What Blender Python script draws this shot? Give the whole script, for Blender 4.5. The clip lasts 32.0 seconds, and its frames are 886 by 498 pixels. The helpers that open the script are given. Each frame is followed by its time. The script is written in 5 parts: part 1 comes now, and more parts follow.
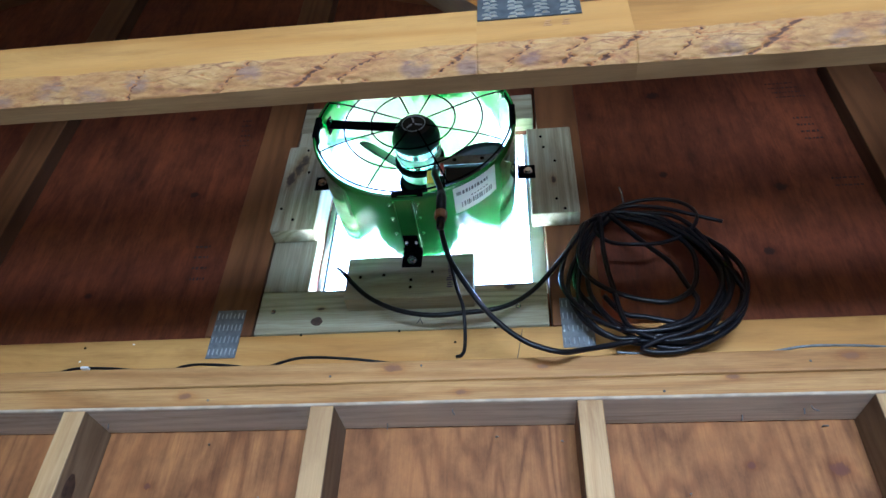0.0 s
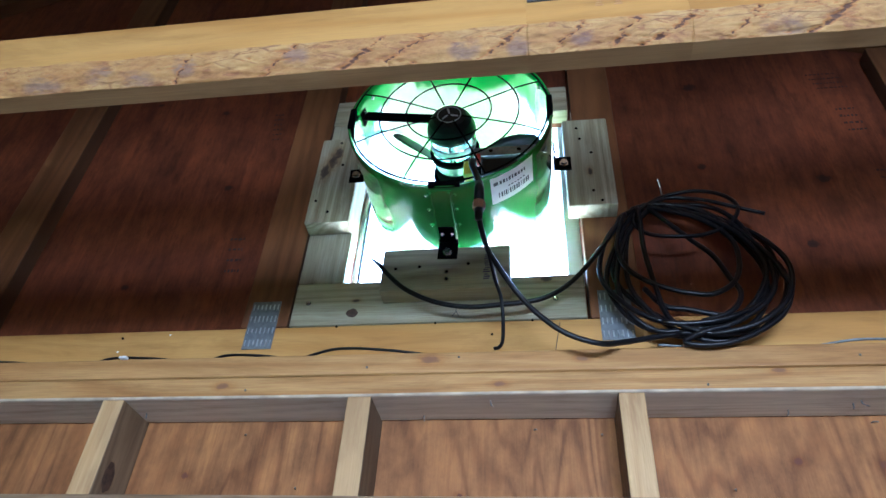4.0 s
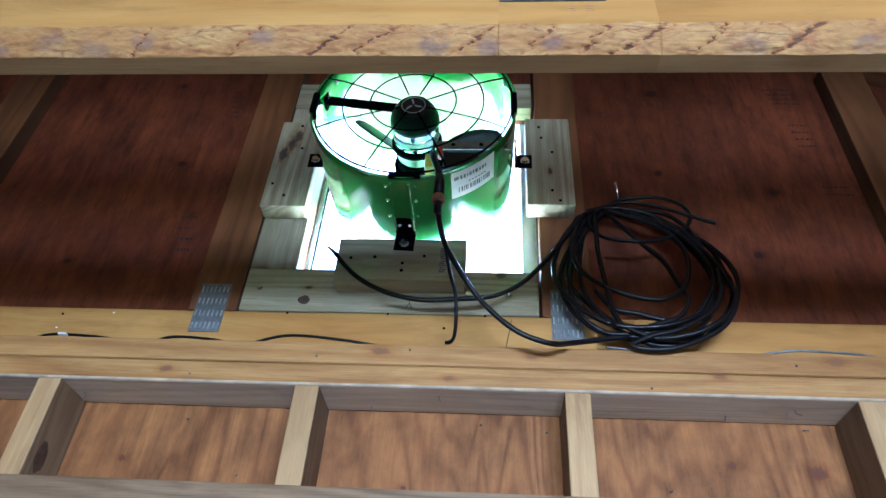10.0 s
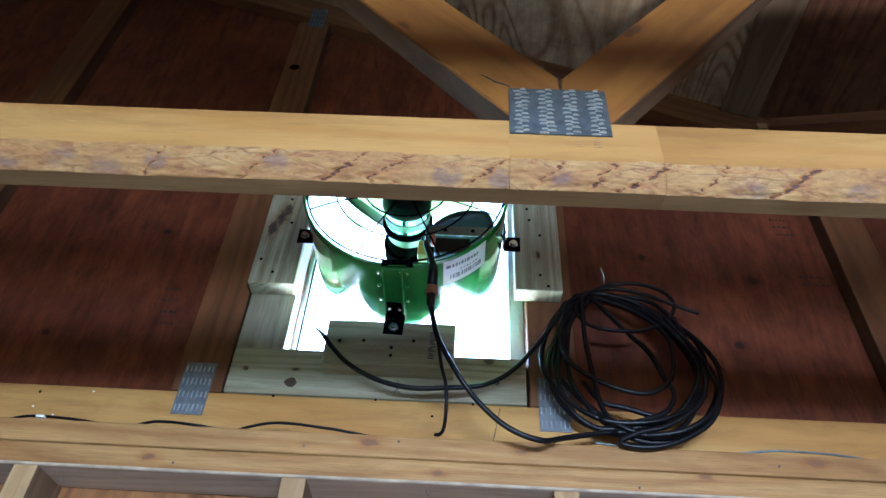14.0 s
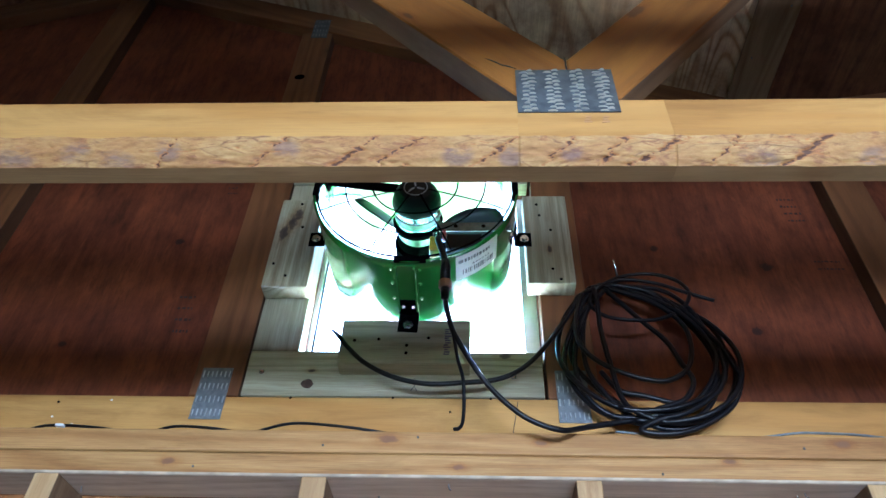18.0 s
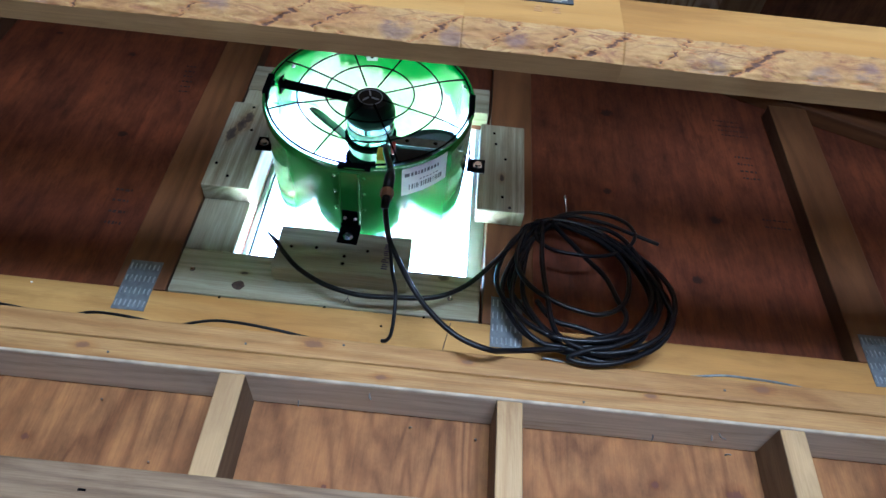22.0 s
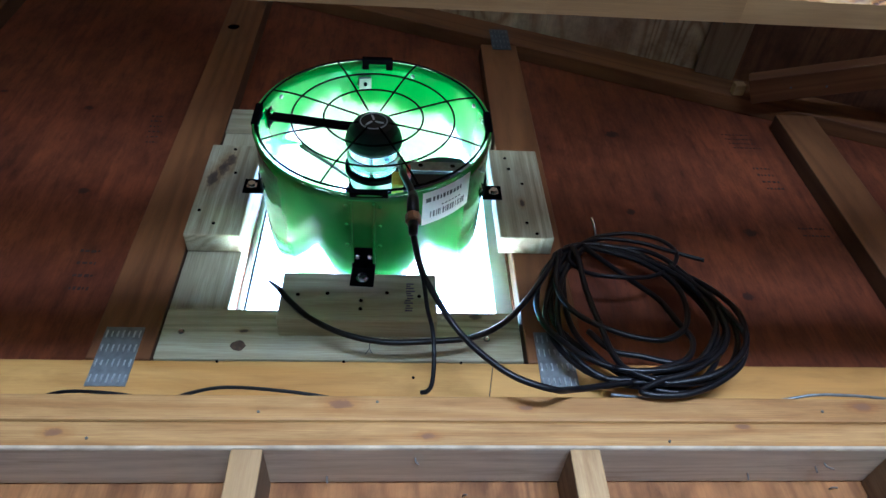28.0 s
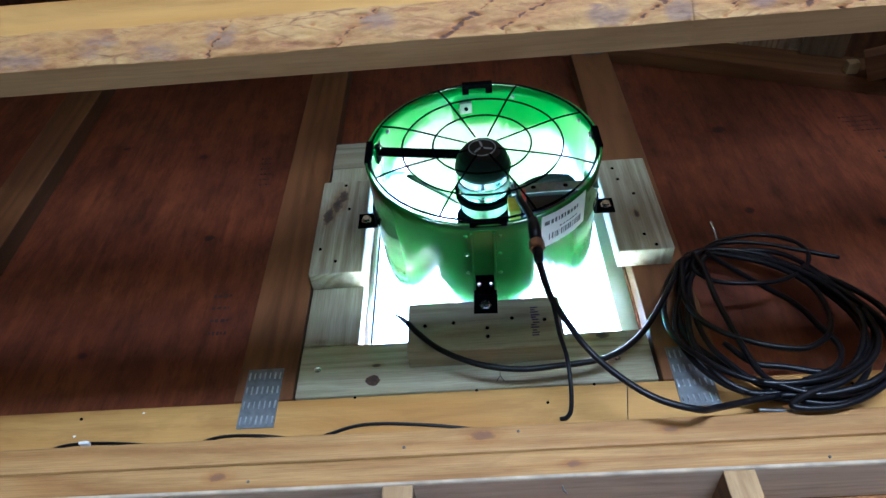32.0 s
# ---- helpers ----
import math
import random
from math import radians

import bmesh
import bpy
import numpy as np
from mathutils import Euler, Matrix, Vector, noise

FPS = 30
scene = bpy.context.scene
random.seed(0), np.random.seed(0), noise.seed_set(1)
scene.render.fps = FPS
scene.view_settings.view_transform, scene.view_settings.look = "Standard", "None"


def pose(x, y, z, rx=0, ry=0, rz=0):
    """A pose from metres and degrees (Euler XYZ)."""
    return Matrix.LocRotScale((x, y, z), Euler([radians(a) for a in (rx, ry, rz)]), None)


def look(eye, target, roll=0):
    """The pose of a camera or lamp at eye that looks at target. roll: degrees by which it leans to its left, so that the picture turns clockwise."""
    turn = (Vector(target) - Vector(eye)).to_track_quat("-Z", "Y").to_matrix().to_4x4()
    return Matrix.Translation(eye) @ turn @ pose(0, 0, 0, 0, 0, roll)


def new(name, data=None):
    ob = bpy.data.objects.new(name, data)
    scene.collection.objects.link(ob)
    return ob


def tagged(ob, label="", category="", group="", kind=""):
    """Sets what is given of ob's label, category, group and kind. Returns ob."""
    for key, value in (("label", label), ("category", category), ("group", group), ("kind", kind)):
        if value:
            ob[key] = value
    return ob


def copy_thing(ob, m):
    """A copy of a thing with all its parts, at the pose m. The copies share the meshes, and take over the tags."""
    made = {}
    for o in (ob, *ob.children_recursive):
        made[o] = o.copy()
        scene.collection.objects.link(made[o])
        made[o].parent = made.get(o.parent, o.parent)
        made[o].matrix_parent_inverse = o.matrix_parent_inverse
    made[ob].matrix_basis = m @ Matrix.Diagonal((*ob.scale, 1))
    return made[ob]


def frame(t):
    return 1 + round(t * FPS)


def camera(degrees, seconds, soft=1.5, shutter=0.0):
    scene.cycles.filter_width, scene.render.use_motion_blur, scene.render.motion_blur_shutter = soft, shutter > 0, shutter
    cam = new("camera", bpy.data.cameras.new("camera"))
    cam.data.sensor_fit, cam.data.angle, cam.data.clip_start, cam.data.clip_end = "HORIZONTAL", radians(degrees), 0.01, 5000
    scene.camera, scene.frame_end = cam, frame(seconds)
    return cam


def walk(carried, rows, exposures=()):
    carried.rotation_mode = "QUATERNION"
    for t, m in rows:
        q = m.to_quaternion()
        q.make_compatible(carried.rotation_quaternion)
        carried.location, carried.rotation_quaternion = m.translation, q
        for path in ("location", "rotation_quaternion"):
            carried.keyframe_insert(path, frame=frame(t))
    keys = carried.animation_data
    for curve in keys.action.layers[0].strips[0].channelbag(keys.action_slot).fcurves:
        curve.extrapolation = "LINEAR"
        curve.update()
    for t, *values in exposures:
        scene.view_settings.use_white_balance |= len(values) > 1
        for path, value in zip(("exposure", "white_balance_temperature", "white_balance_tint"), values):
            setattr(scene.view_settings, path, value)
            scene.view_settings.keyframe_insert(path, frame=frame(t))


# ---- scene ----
import itertools

cam = camera(65.9, 32.0)
EXPOSURES = [(0.0, 7.50, 4790, 10), (12.0, 7.50, 4790, 10), (13.0, 7.48, 4790, 10), (14.0, 7.44, 4790, 10), (14.5, 7.46, 4790, 10), (16.5, 8.10, 4790, 10), (17.5, 7.80, 4790, 10), (19.0, 7.50, 4790, 10), (26.0, 7.50, 4790, 10), (28.0, 7.60, 4790, 10), (32.0, 7.60, 4790, 10)]
PATH = [
    (0, (0.09, -0.951, 1.883), (-0.121, 0.584, 3.147), 2.3),
    (0.5, (0.09, -0.954, 1.883), (-0.138, 0.573, 3.154), 2.0),
    (1, (0.086, -0.951, 1.879), (-0.151, 0.571, 3.155), 2.2),
    (1.5, (0.083, -0.945, 1.874), (-0.168, 0.574, 3.151), 2.4),
    (2, (0.08, -0.943, 1.875), (-0.185, 0.573, 3.152), 2.8),
    (2.5, (0.077, -0.939, 1.877), (-0.198, 0.575, 3.155), 2.8),
    (3, (0.08, -0.934, 1.873), (-0.2, 0.581, 3.149), 3.3),
    (3.5, (0.072, -0.934, 1.875), (-0.205, 0.586, 3.145), 3.7),
    (5.5, (0.044, -0.95, 1.876), (-0.173, 0.608, 3.111), 4.1),
    (6, (0.045, -0.943, 1.868), (-0.127, 0.63, 3.091), 3.9),
    (6.5, (0.054, -0.936, 1.865), (-0.102, 0.644, 3.08), 3.9),
    (7, (0.06, -0.922, 1.864), (-0.099, 0.664, 3.072), 4.1),
    (7.5, (0.064, -0.922, 1.866), (-0.101, 0.67, 3.066), 4.1),
    (8, (0.061, -0.921, 1.867), (-0.112, 0.67, 3.065), 4.3),
    (8.5, (0.059, -0.912, 1.865), (-0.116, 0.68, 3.063), 4.6),
    (9, (0.068, -0.924, 1.883), (-0.098, 0.666, 3.084), 4.5),
    (9.5, (0.062, -0.935, 1.887), (-0.087, 0.641, 3.109), 4.0),
    (10, (0.057, -0.94, 1.885), (-0.082, 0.622, 3.126), 4.0),
    (10.5, (0.052, -0.954, 1.886), (-0.077, 0.597, 3.142), 3.3),
    (11, (0.053, -0.952, 1.882), (-0.074, 0.591, 3.148), 3.0),
    (11.5, (0.087, -0.937, 1.89), (0.042, 0.606, 3.162), 1.0),
    (12, (0.074, -0.984, 1.942), (0.125, 0.545, 3.23), -0.8),
    (12.5, (0.032, -0.989, 1.95), (0.115, 0.505, 3.278), -0.6),
    (13, (0.016, -0.95, 1.91), (0.052, 0.605, 3.169), 2.5),
    (13.5, (0.021, -0.966, 1.919), (0.021, 0.606, 3.155), 3.7),
    (14, (0.016, -1.006, 1.948), (-0.034, 0.494, 3.269), 3.6),
    (14.5, (0.038, -1.08, 1.983), (-0.032, 0.26, 3.465), 1.5),
    (16.5, (0.023, -1.041, 1.957), (-0.043, 0.294, 3.444), 0.6),
    (17, (0.022, -1.016, 1.942), (-0.05, 0.372, 3.381), 1.4),
    (17.5, (0.017, -0.999, 1.931), (-0.053, 0.433, 3.325), 2.0),
    (18, (0.012, -0.983, 1.922), (-0.065, 0.487, 3.276), 2.1),
    (18.5, (0.001, -0.973, 1.915), (-0.089, 0.525, 3.237), 2.8),
    (19, (-0.002, -0.965, 1.907), (-0.101, 0.559, 3.199), 4.0),
    (19.5, (0.027, -0.942, 1.896), (-0.059, 0.605, 3.16), 4.7),
    (20, (0.043, -0.934, 1.871), (0.005, 0.612, 3.139), 5.5),
    (20.5, (0.059, -0.927, 1.877), (0.069, 0.622, 3.143), 5.9),
    (21, (0.069, -0.917, 1.885), (0.107, 0.636, 3.146), 5.5),
    (21.5, (0.084, -0.912, 1.891), (0.144, 0.646, 3.143), 4.5),
    (22, (0.059, -0.917, 1.889), (0.077, 0.632, 3.153), 5.5),
    (22.5, (0.04, -0.915, 1.898), (-0.017, 0.63, 3.166), 5.2),
    (23, (0.025, -0.917, 1.896), (-0.093, 0.625, 3.163), 4.8),
    (23.5, (0.031, -0.9, 1.885), (-0.116, 0.646, 3.145), 5.1),
    (24, (0.057, -0.89, 1.89), (-0.069, 0.684, 3.118), 4.7),
    (24.5, (0.071, -0.903, 1.917), (0.038, 0.683, 3.134), 2.7),
    (25, (0.077, -0.919, 1.921), (0.068, 0.653, 3.158), 1.5),
    (25.5, (0.069, -0.922, 1.916), (0.054, 0.632, 3.175), 1.2),
    (27.5, (-0.012, -0.751, 1.951), (0.098, 0.661, 3.362), -2.5),
    (28, (-0.051, -0.756, 1.942), (0.092, 0.645, 3.362), -2.9),
    (28.5, (-0.077, -0.76, 1.946), (-0.006, 0.665, 3.348), -2.1),
    (29, (-0.084, -0.776, 1.952), (-0.046, 0.65, 3.354), -2.4),
    (29.5, (-0.086, -0.779, 1.95), (-0.082, 0.636, 3.363), -1.6),
    (30, (-0.086, -0.776, 1.944), (-0.104, 0.631, 3.365), -0.7),
    (30.5, (-0.09, -0.774, 1.946), (-0.114, 0.634, 3.367), -0.5),
    (31, (-0.099, -0.794, 1.958), (-0.132, 0.604, 3.388), -0.5),
    (31.5, (-0.109, -0.795, 1.962), (-0.158, 0.586, 3.408), -0.9),
    (32, (-0.108, -0.787, 1.967), (-0.203, 0.612, 3.393), -0.8),
]
walk(cam, [(t, look(eye, target, roll)) for t, eye, target, roll in PATH], EXPOSURES)

# ---- world, sun and large lights ----
world = bpy.data.worlds.new("world")
scene.world = world
world.use_nodes = True
_wn = world.node_tree.nodes
_sky = _wn.new("ShaderNodeTexSky")
_sky.sky_type = "NISHITA"
_sky.sun_disc = False
_sky.sun_elevation, _sky.sun_rotation = radians(73.7), radians(32.3)
_wn["Background"].inputs[1].default_value = 0.05
world.node_tree.links.new(_sky.outputs[0], _wn["Background"].inputs[0])
sun = new("sun", bpy.data.lights.new("sun", "SUN"))
sun.data.energy, sun.data.angle, sun.data.color = 2.3, radians(0.53), (1.0, 0.95, 0.88)
sun.matrix_world = look((1.2, 1.9, 7.7), (0, 0, 0))


# a fluorescent shop light hanging along x behind the camera, under the truss chords
shop_lamp = new("shop_lamp", bpy.data.lights.new("shop_lamp", "AREA"))
shop_lamp.data.shape, shop_lamp.data.size, shop_lamp.data.size_y = "RECTANGLE", 1.22, 0.31
shop_lamp.data.spread = radians(118)
shop_lamp.data.energy, shop_lamp.data.color = 0.32, (0.92, 0.97, 1.04)
shop_lamp.matrix_world = look((0.46, -2.5, 2.08), (0.12, 0.0, 1.05))
# an unseen upturned lamp, assumed from the lit roof decking; its cone is fitted to the lit edge there
up_lamp = new("up_lamp", bpy.data.lights.new("up_lamp", "SPOT"))
up_lamp.data.energy, up_lamp.data.color, up_lamp.data.shadow_soft_size = 2.4, (1.0, 0.95, 0.85), 0.04
up_lamp.data.spot_size, up_lamp.data.spot_blend = radians(101.6), 0.07
up_lamp.matrix_world = look((1.0, -2.2, 1.6), (1.1, -2.2, 2.6))

# ---- materials ----


class Mat:
    """A node material with short calls."""

    def __init__(self, name):
        self.m = bpy.data.materials.new(name)
        self.m.use_nodes = True
        self.t = self.m.node_tree
        self.b = self.t.nodes["Principled BSDF"]

    def n(self, kind, **kw):
        node = self.t.nodes.new("ShaderNode" + kind)
        for k, v in kw.items():
            if k == "inp":
                for a, b in v.items():
                    node.inputs[a].default_value = b
            elif k == "op":
                node.operation = v
            elif k == "blend":
                node.data_type, node.blend_type = "RGBA", v
            elif k == "feature":
                node.feature = v
        return node

    def l(self, a, b):
        self.t.links.new(a, b)

    def math(self, op, a, b):
        node = self.n("Math", op=op)
        for i, v in enumerate((a, b)):
            if isinstance(v, (int, float)):
                node.inputs[i].default_value = v
            else:
                self.l(v, node.inputs[i])
        return node.outputs[0]

    def ramp(self, fac, stops):
        node = self.n("ValToRGB")
        e = node.color_ramp.elements
        while len(e) < len(stops):
            e.new(0.5)
        for el, (p, c) in zip(e, stops):
            el.position, el.color = p, (*c, 1) if len(c) == 3 else c
        self.l(fac, node.inputs[0])
        return node.outputs[0]

    def mix(self, blend, fac, a, b):
        node = self.n("Mix", blend=blend)
        for key, v in ((0, fac), (6, a), (7, b)):
            if isinstance(v, (int, float)):
                node.inputs[key].default_value = v
            elif isinstance(v, tuple):
                node.inputs[key].default_value = (*v, 1)
            else:
                self.l(v, node.inputs[key])
        return node.outputs[2]

    def coords(self, scale, shift=True, seed=0.0):
        tc = self.n("TexCoord")
        vec = tc.outputs["Object"]
        if shift:
            oi = self.n("ObjectInfo")
            add = self.n("VectorMath", op="ADD")
            self.l(vec, add.inputs[0])
            cb = self.n("CombineXYZ")
            for i, k in enumerate((31.7, 17.3, 23.9)):
                self.l(self.math("MULTIPLY", oi.outputs["Random"], k + seed), cb.inputs[i])
            self.l(cb.outputs[0], add.inputs[1])
            vec = add.outputs[0]
        mp = self.n("Mapping", inp={"Scale": scale})
        self.l(vec, mp.inputs[0])
        return mp.outputs[0]

    def noise(self, vec, scale, detail=4, rough=0.55, dist=0.0):
        node = self.n("TexNoise", inp={"Scale": scale, "Detail": detail, "Roughness": rough, "Distortion": dist})
        self.l(vec, node.inputs["Vector"])
        return node.outputs[0]

    def bump(self, height, strength, dist):
        node = self.n("Bump", inp={"Strength": strength, "Distance": dist})
        self.l(height, node.inputs["Height"])
        self.l(node.outputs[0], self.b.inputs["Normal"])

    def rough(self, v):
        if isinstance(v, (int, float)):
            self.b.inputs["Roughness"].default_value = v
        else:
            self.l(v, self.b.inputs["Roughness"])


def plain(name, color, rough=0.5, metal=0.0, coat=0.0, vary=0.15, scale=60, spec=0.5):
    m = Mat(name)
    v = m.coords((1, 1, 1))
    f = m.noise(v, scale, 4)
    dark = tuple(c * (1 - vary) for c in color)
    lite = tuple(min(1, c * (1 + vary)) for c in color)
    m.l(m.ramp(f, [(0.3, dark), (0.7, lite)]), m.b.inputs["Base Color"])
    m.b.inputs["Metallic"].default_value = metal
    m.b.inputs["Coat Weight"].default_value = coat
    m.b.inputs["Specular IOR Level"].default_value = spec
    m.rough(m.ramp(m.noise(v, scale * 0.3, 3), [(0.3, (rough * 0.8,) * 3), (0.7, (min(1, rough * 1.2),) * 3)]))
    m.bump(f, 0.1, 0.0005)
    return m.m


def own_knots(m, base, knot, grain, count=3, stretch=0.42):
    """Knots where the object's own properties k0, k1, ... put them: x, z and radius in its own space."""
    tc = m.n("TexCoord")
    ragged = m.noise(m.coords((1, 1, 1), seed=4.0), 95.0, 4, 0.65)
    for k in range(count):
        at = m.n("Attribute")
        at.attribute_type, at.attribute_name = "OBJECT", "k%d" % k
        sep, pos = m.n("SeparateXYZ"), m.n("SeparateXYZ")
        m.l(at.outputs["Vector"], sep.inputs[0])
        m.l(tc.outputs["Object"], pos.inputs[0])
        dx = m.math("MULTIPLY", m.math("SUBTRACT", pos.outputs[0], sep.outputs[0]), stretch)
        dz = m.math("SUBTRACT", pos.outputs[2], sep.outputs[1])
        d = m.math("SQRT", m.math("ADD", m.math("MULTIPLY", dx, dx), m.math("MULTIPLY", dz, dz)), 0.0)
        rel = m.math("DIVIDE", d, m.math("MAXIMUM", sep.outputs[2], 0.00001))
        rel = m.math("ADD", rel, m.math("ADD", m.math("MULTIPLY", m.math("SUBTRACT", ragged, 0.5), 1.6), m.math("MULTIPLY", m.math("SUBTRACT", grain, 0.5), 0.5)))
        base = m.mix("MULTIPLY", m.ramp(m.math("MULTIPLY", rel, 0.2), [(0.2, (0.8,) * 3), (0.5, (0, 0, 0))]), base, (0.80, 0.66, 0.52))
        base = m.mix("MIX", m.ramp(m.math("MULTIPLY", rel, 0.5), [(0.0, (0.95,) * 3), (0.34, (0.8,) * 3), (0.45, (0.5,) * 3), (0.56, (0, 0, 0))]), base, knot)
    return base


def timber(name, pale, dark, knot, blotch, ring=14.0, knots=0.55, rough=0.62, fuzz=0.25, contrast=0.6, spread=1.0):
    """Sawn softwood, grain along the board's own x."""
    m = Mat(name)
    v = m.coords((1, 1, 1))
    warp = m.noise(m.coords((1.2, 5, 5)), 1.6, 3)
    contour = m.noise(m.coords((0.45, 7, 7), seed=2.0), 1.3, 2, 0.45, 0.4)
    rings = m.math("ADD", m.math("MULTIPLY", m.math("SINE", m.math("MULTIPLY", contour, ring * 6.0), 0.0), 0.5), 0.5)
    grain = m.noise(m.coords((5, 210, 210)), 3.0, 5, 0.7)
    base = m.ramp(rings, [(0.1, pale), (0.62, tuple(0.5 * (a + b) for a, b in zip(pale, dark))), (0.95, dark)])
    base = m.mix("MULTIPLY", contrast, base, m.ramp(grain, [(0.3, (0.55, 0.47, 0.40)), (0.62, (1, 1, 1))]))
    base = m.mix("MIX", m.ramp(warp, [(0.45, (0, 0, 0)), (0.75, (0.55,) * 3)]), base, blotch)
    mott = m.noise(m.coords((5, 24, 24), seed=8.0), 1.0, 5, 0.65, 0.5)
    base = m.mix("MULTIPLY", 0.85, base, m.ramp(mott, [(0.3, (0.66, 0.60, 0.54)), (0.52, (1, 1, 1)), (0.75, (1.12, 1.10, 1.06))]))
    tone = m.n("ObjectInfo")
    base = m.mix("MULTIPLY", 1.0, base, m.ramp(tone.outputs["Random"], [(0.0, tuple(1 - spread * d for d in (0.14, 0.16, 0.18))), (1.0, (1 + 0.08 * spread,) * 3)]))
    vo = m.n("TexVoronoi", inp={"Scale": 6.0, "Randomness": 1.0})
    m.l(m.coords((0.6, 1.15, 1.15), seed=5.0), vo.inputs["Vector"])
    near = m.ramp(m.math("ADD", vo.outputs["Distance"], m.math("MULTIPLY", grain, 0.03)), [(0.05, (1, 1, 1)), (0.085, (0.45,) * 3), (0.16, (0, 0, 0))])
    sep = m.n("SeparateColor")
    m.l(vo.outputs["Color"], sep.inputs[0])
    mask = m.math("MULTIPLY", near, m.math("GREATER_THAN", sep.outputs[0], 1 - knots))
    base = m.mix("MIX", mask, base, knot)
    base = own_knots(m, base, knot, grain)
    m.l(base, m.b.inputs["Base Color"])
    m.rough(m.ramp(grain, [(0.3, (rough * 0.85,) * 3), (0.7, (min(1, rough * 1.2),) * 3)]))
    m.b.inputs["Specular IOR Level"].default_value = 0.35
    m.bump(m.math("ADD", m.math("MULTIPLY", grain, 0.7), m.math("MULTIPLY", rings, 0.3)), fuzz, 0.0012)
    return m.m


def plywood(name, pale, dark, streak, spot, rough=0.7, axis=2, size=1.0, along=0.55, lines=70.0, grainy=0.6, pores=0.75, ripple=3):
    """Rotary-cut veneer: flame figure along the axis, plugs and dark spots."""
    m = Mat(name)
    s = [4.5, 4.5, 4.5]
    s[axis] = along
    contour = m.noise(m.coords(tuple(s), seed=1.0), 0.9 * size, ripple, 0.55, 0.9)
    figure = m.math("ADD", m.math("MULTIPLY", m.math("SINE", m.math("MULTIPLY", contour, lines), 0.0), 0.5), 0.5)
    s2 = [90.0, 90.0, 90.0]
    s2[axis] = 3.0
    grain = m.noise(m.coords(tuple(s2)), 2.2, 5, 0.7)
    blot = m.noise(m.coords((1, 1, 1), seed=3.0), 3.2, 5, 0.6)
    base = m.ramp(figure, [(0.1, pale), (0.55, tuple(0.75 * a + 0.25 * b for a, b in zip(pale, dark))), (0.82, tuple(0.4 * a + 0.6 * b for a, b in zip(pale, dark))), (0.97, dark)])
    base = m.mix("MULTIPLY", grainy, base, m.ramp(grain, [(0.32, (0.42, 0.33, 0.28)), (0.60, (1, 1, 1))]))
    base = m.mix("MIX", m.ramp(blot, [(0.42, (0, 0, 0)), (0.66, (0.6,) * 3)]), base, streak)
    mott = m.noise(m.coords((1.6, 1.6, 1.0), seed=9.0), 9.0, 5, 0.7)
    base = m.mix("MULTIPLY", 0.8, base, m.ramp(mott, [(0.3, (0.5, 0.44, 0.42)), (0.52, (1, 1, 1)), (0.72, (1.4, 1.34, 1.25))]))
    s3 = [38.0, 38.0, 38.0]
    s3[axis] = 9.0
    pore = m.noise(m.coords(tuple(s3), seed=6.0), 1.6, 6, 0.75, 0.3)
    base = m.mix("MULTIPLY", pores, base, m.ramp(pore, [(0.32, (0.52, 0.48, 0.46)), (0.5, (1, 1, 1)), (0.7, (1.25, 1.2, 1.12))]))
    vo = m.n("TexVoronoi", inp={"Scale": 3.6})
    m.l(m.coords((1, 1, 0.7), seed=7.0), vo.inputs["Vector"])
    ring = m.ramp(m.math("ADD", vo.outputs["Distance"], m.math("MULTIPLY", blot, 0.06)), [(0.05, (1, 1, 1)), (0.09, (0.5,) * 3), (0.2, (0, 0, 0))])
    sep = m.n("SeparateColor")
    m.l(vo.outputs["Color"], sep.inputs[0])
    base = m.mix("MIX", m.math("MULTIPLY", ring, m.math("GREATER_THAN", sep.outputs[1], 0.5)), base, spot)
    base = own_knots(m, base, spot, grain, 4, 0.8)
    m.l(base, m.b.inputs["Base Color"])
    m.rough(rough)
    m.b.inputs["Specular IOR Level"].default_value = 0.3
    m.bump(grain, 0.25, 0.001)
    return m.m


FIR = timber("fir_lumber", (0.4263, 0.2478, 0.08364), (0.348, 0.1806, 0.05412), (0.174, 0.084, 0.041), (0.3915, 0.21, 0.0656), ring=10, knots=0.16, contrast=0.8)
CHORD = timber("fir_chord", (0.4371, 0.2466, 0.0648), (0.372, 0.1886, 0.0414), (0.1767, 0.0736, 0.0252), (0.3906, 0.2006, 0.0468), ring=7, knots=0.15, fuzz=0.15, contrast=0.4, spread=0.2)
CHORDSHADE = timber("chord_underside_lumber", (0.312, 0.2042, 0.0861), (0.2444, 0.152, 0.0615), (0.104, 0.057, 0.0246), (0.26, 0.1662, 0.0697), ring=7, knots=0.15, contrast=0.5, spread=0.1)
WEB = timber("fir_web", (0.295, 0.122, 0.0150), (0.225, 0.086, 0.0100), (0.09, 0.036, 0.012), (0.23, 0.088, 0.0105), ring=7, knots=0.2, contrast=0.45)
# shaded copy for the webs' edges, and the batten's own grey-brown
WEBSHADE_BATTEN = timber("web_edge_lumber", (0.24, 0.16, 0.085), (0.18, 0.11, 0.055), (0.08, 0.04, 0.02), (0.20, 0.13, 0.07), ring=9, knots=0.2)
STUD = timber("stud_lumber", (0.52, 0.355, 0.165), (0.44, 0.280, 0.12), (0.10, 0.05, 0.03), (0.46, 0.30, 0.145), ring=9, knots=0.15, contrast=0.55)
GREYLIT = timber("pale_weathered_lumber", (0.62, 0.53, 0.41), (0.54, 0.45, 0.34), (0.25, 0.18, 0.14), (0.46, 0.40, 0.33), knots=0.1, contrast=0.45)
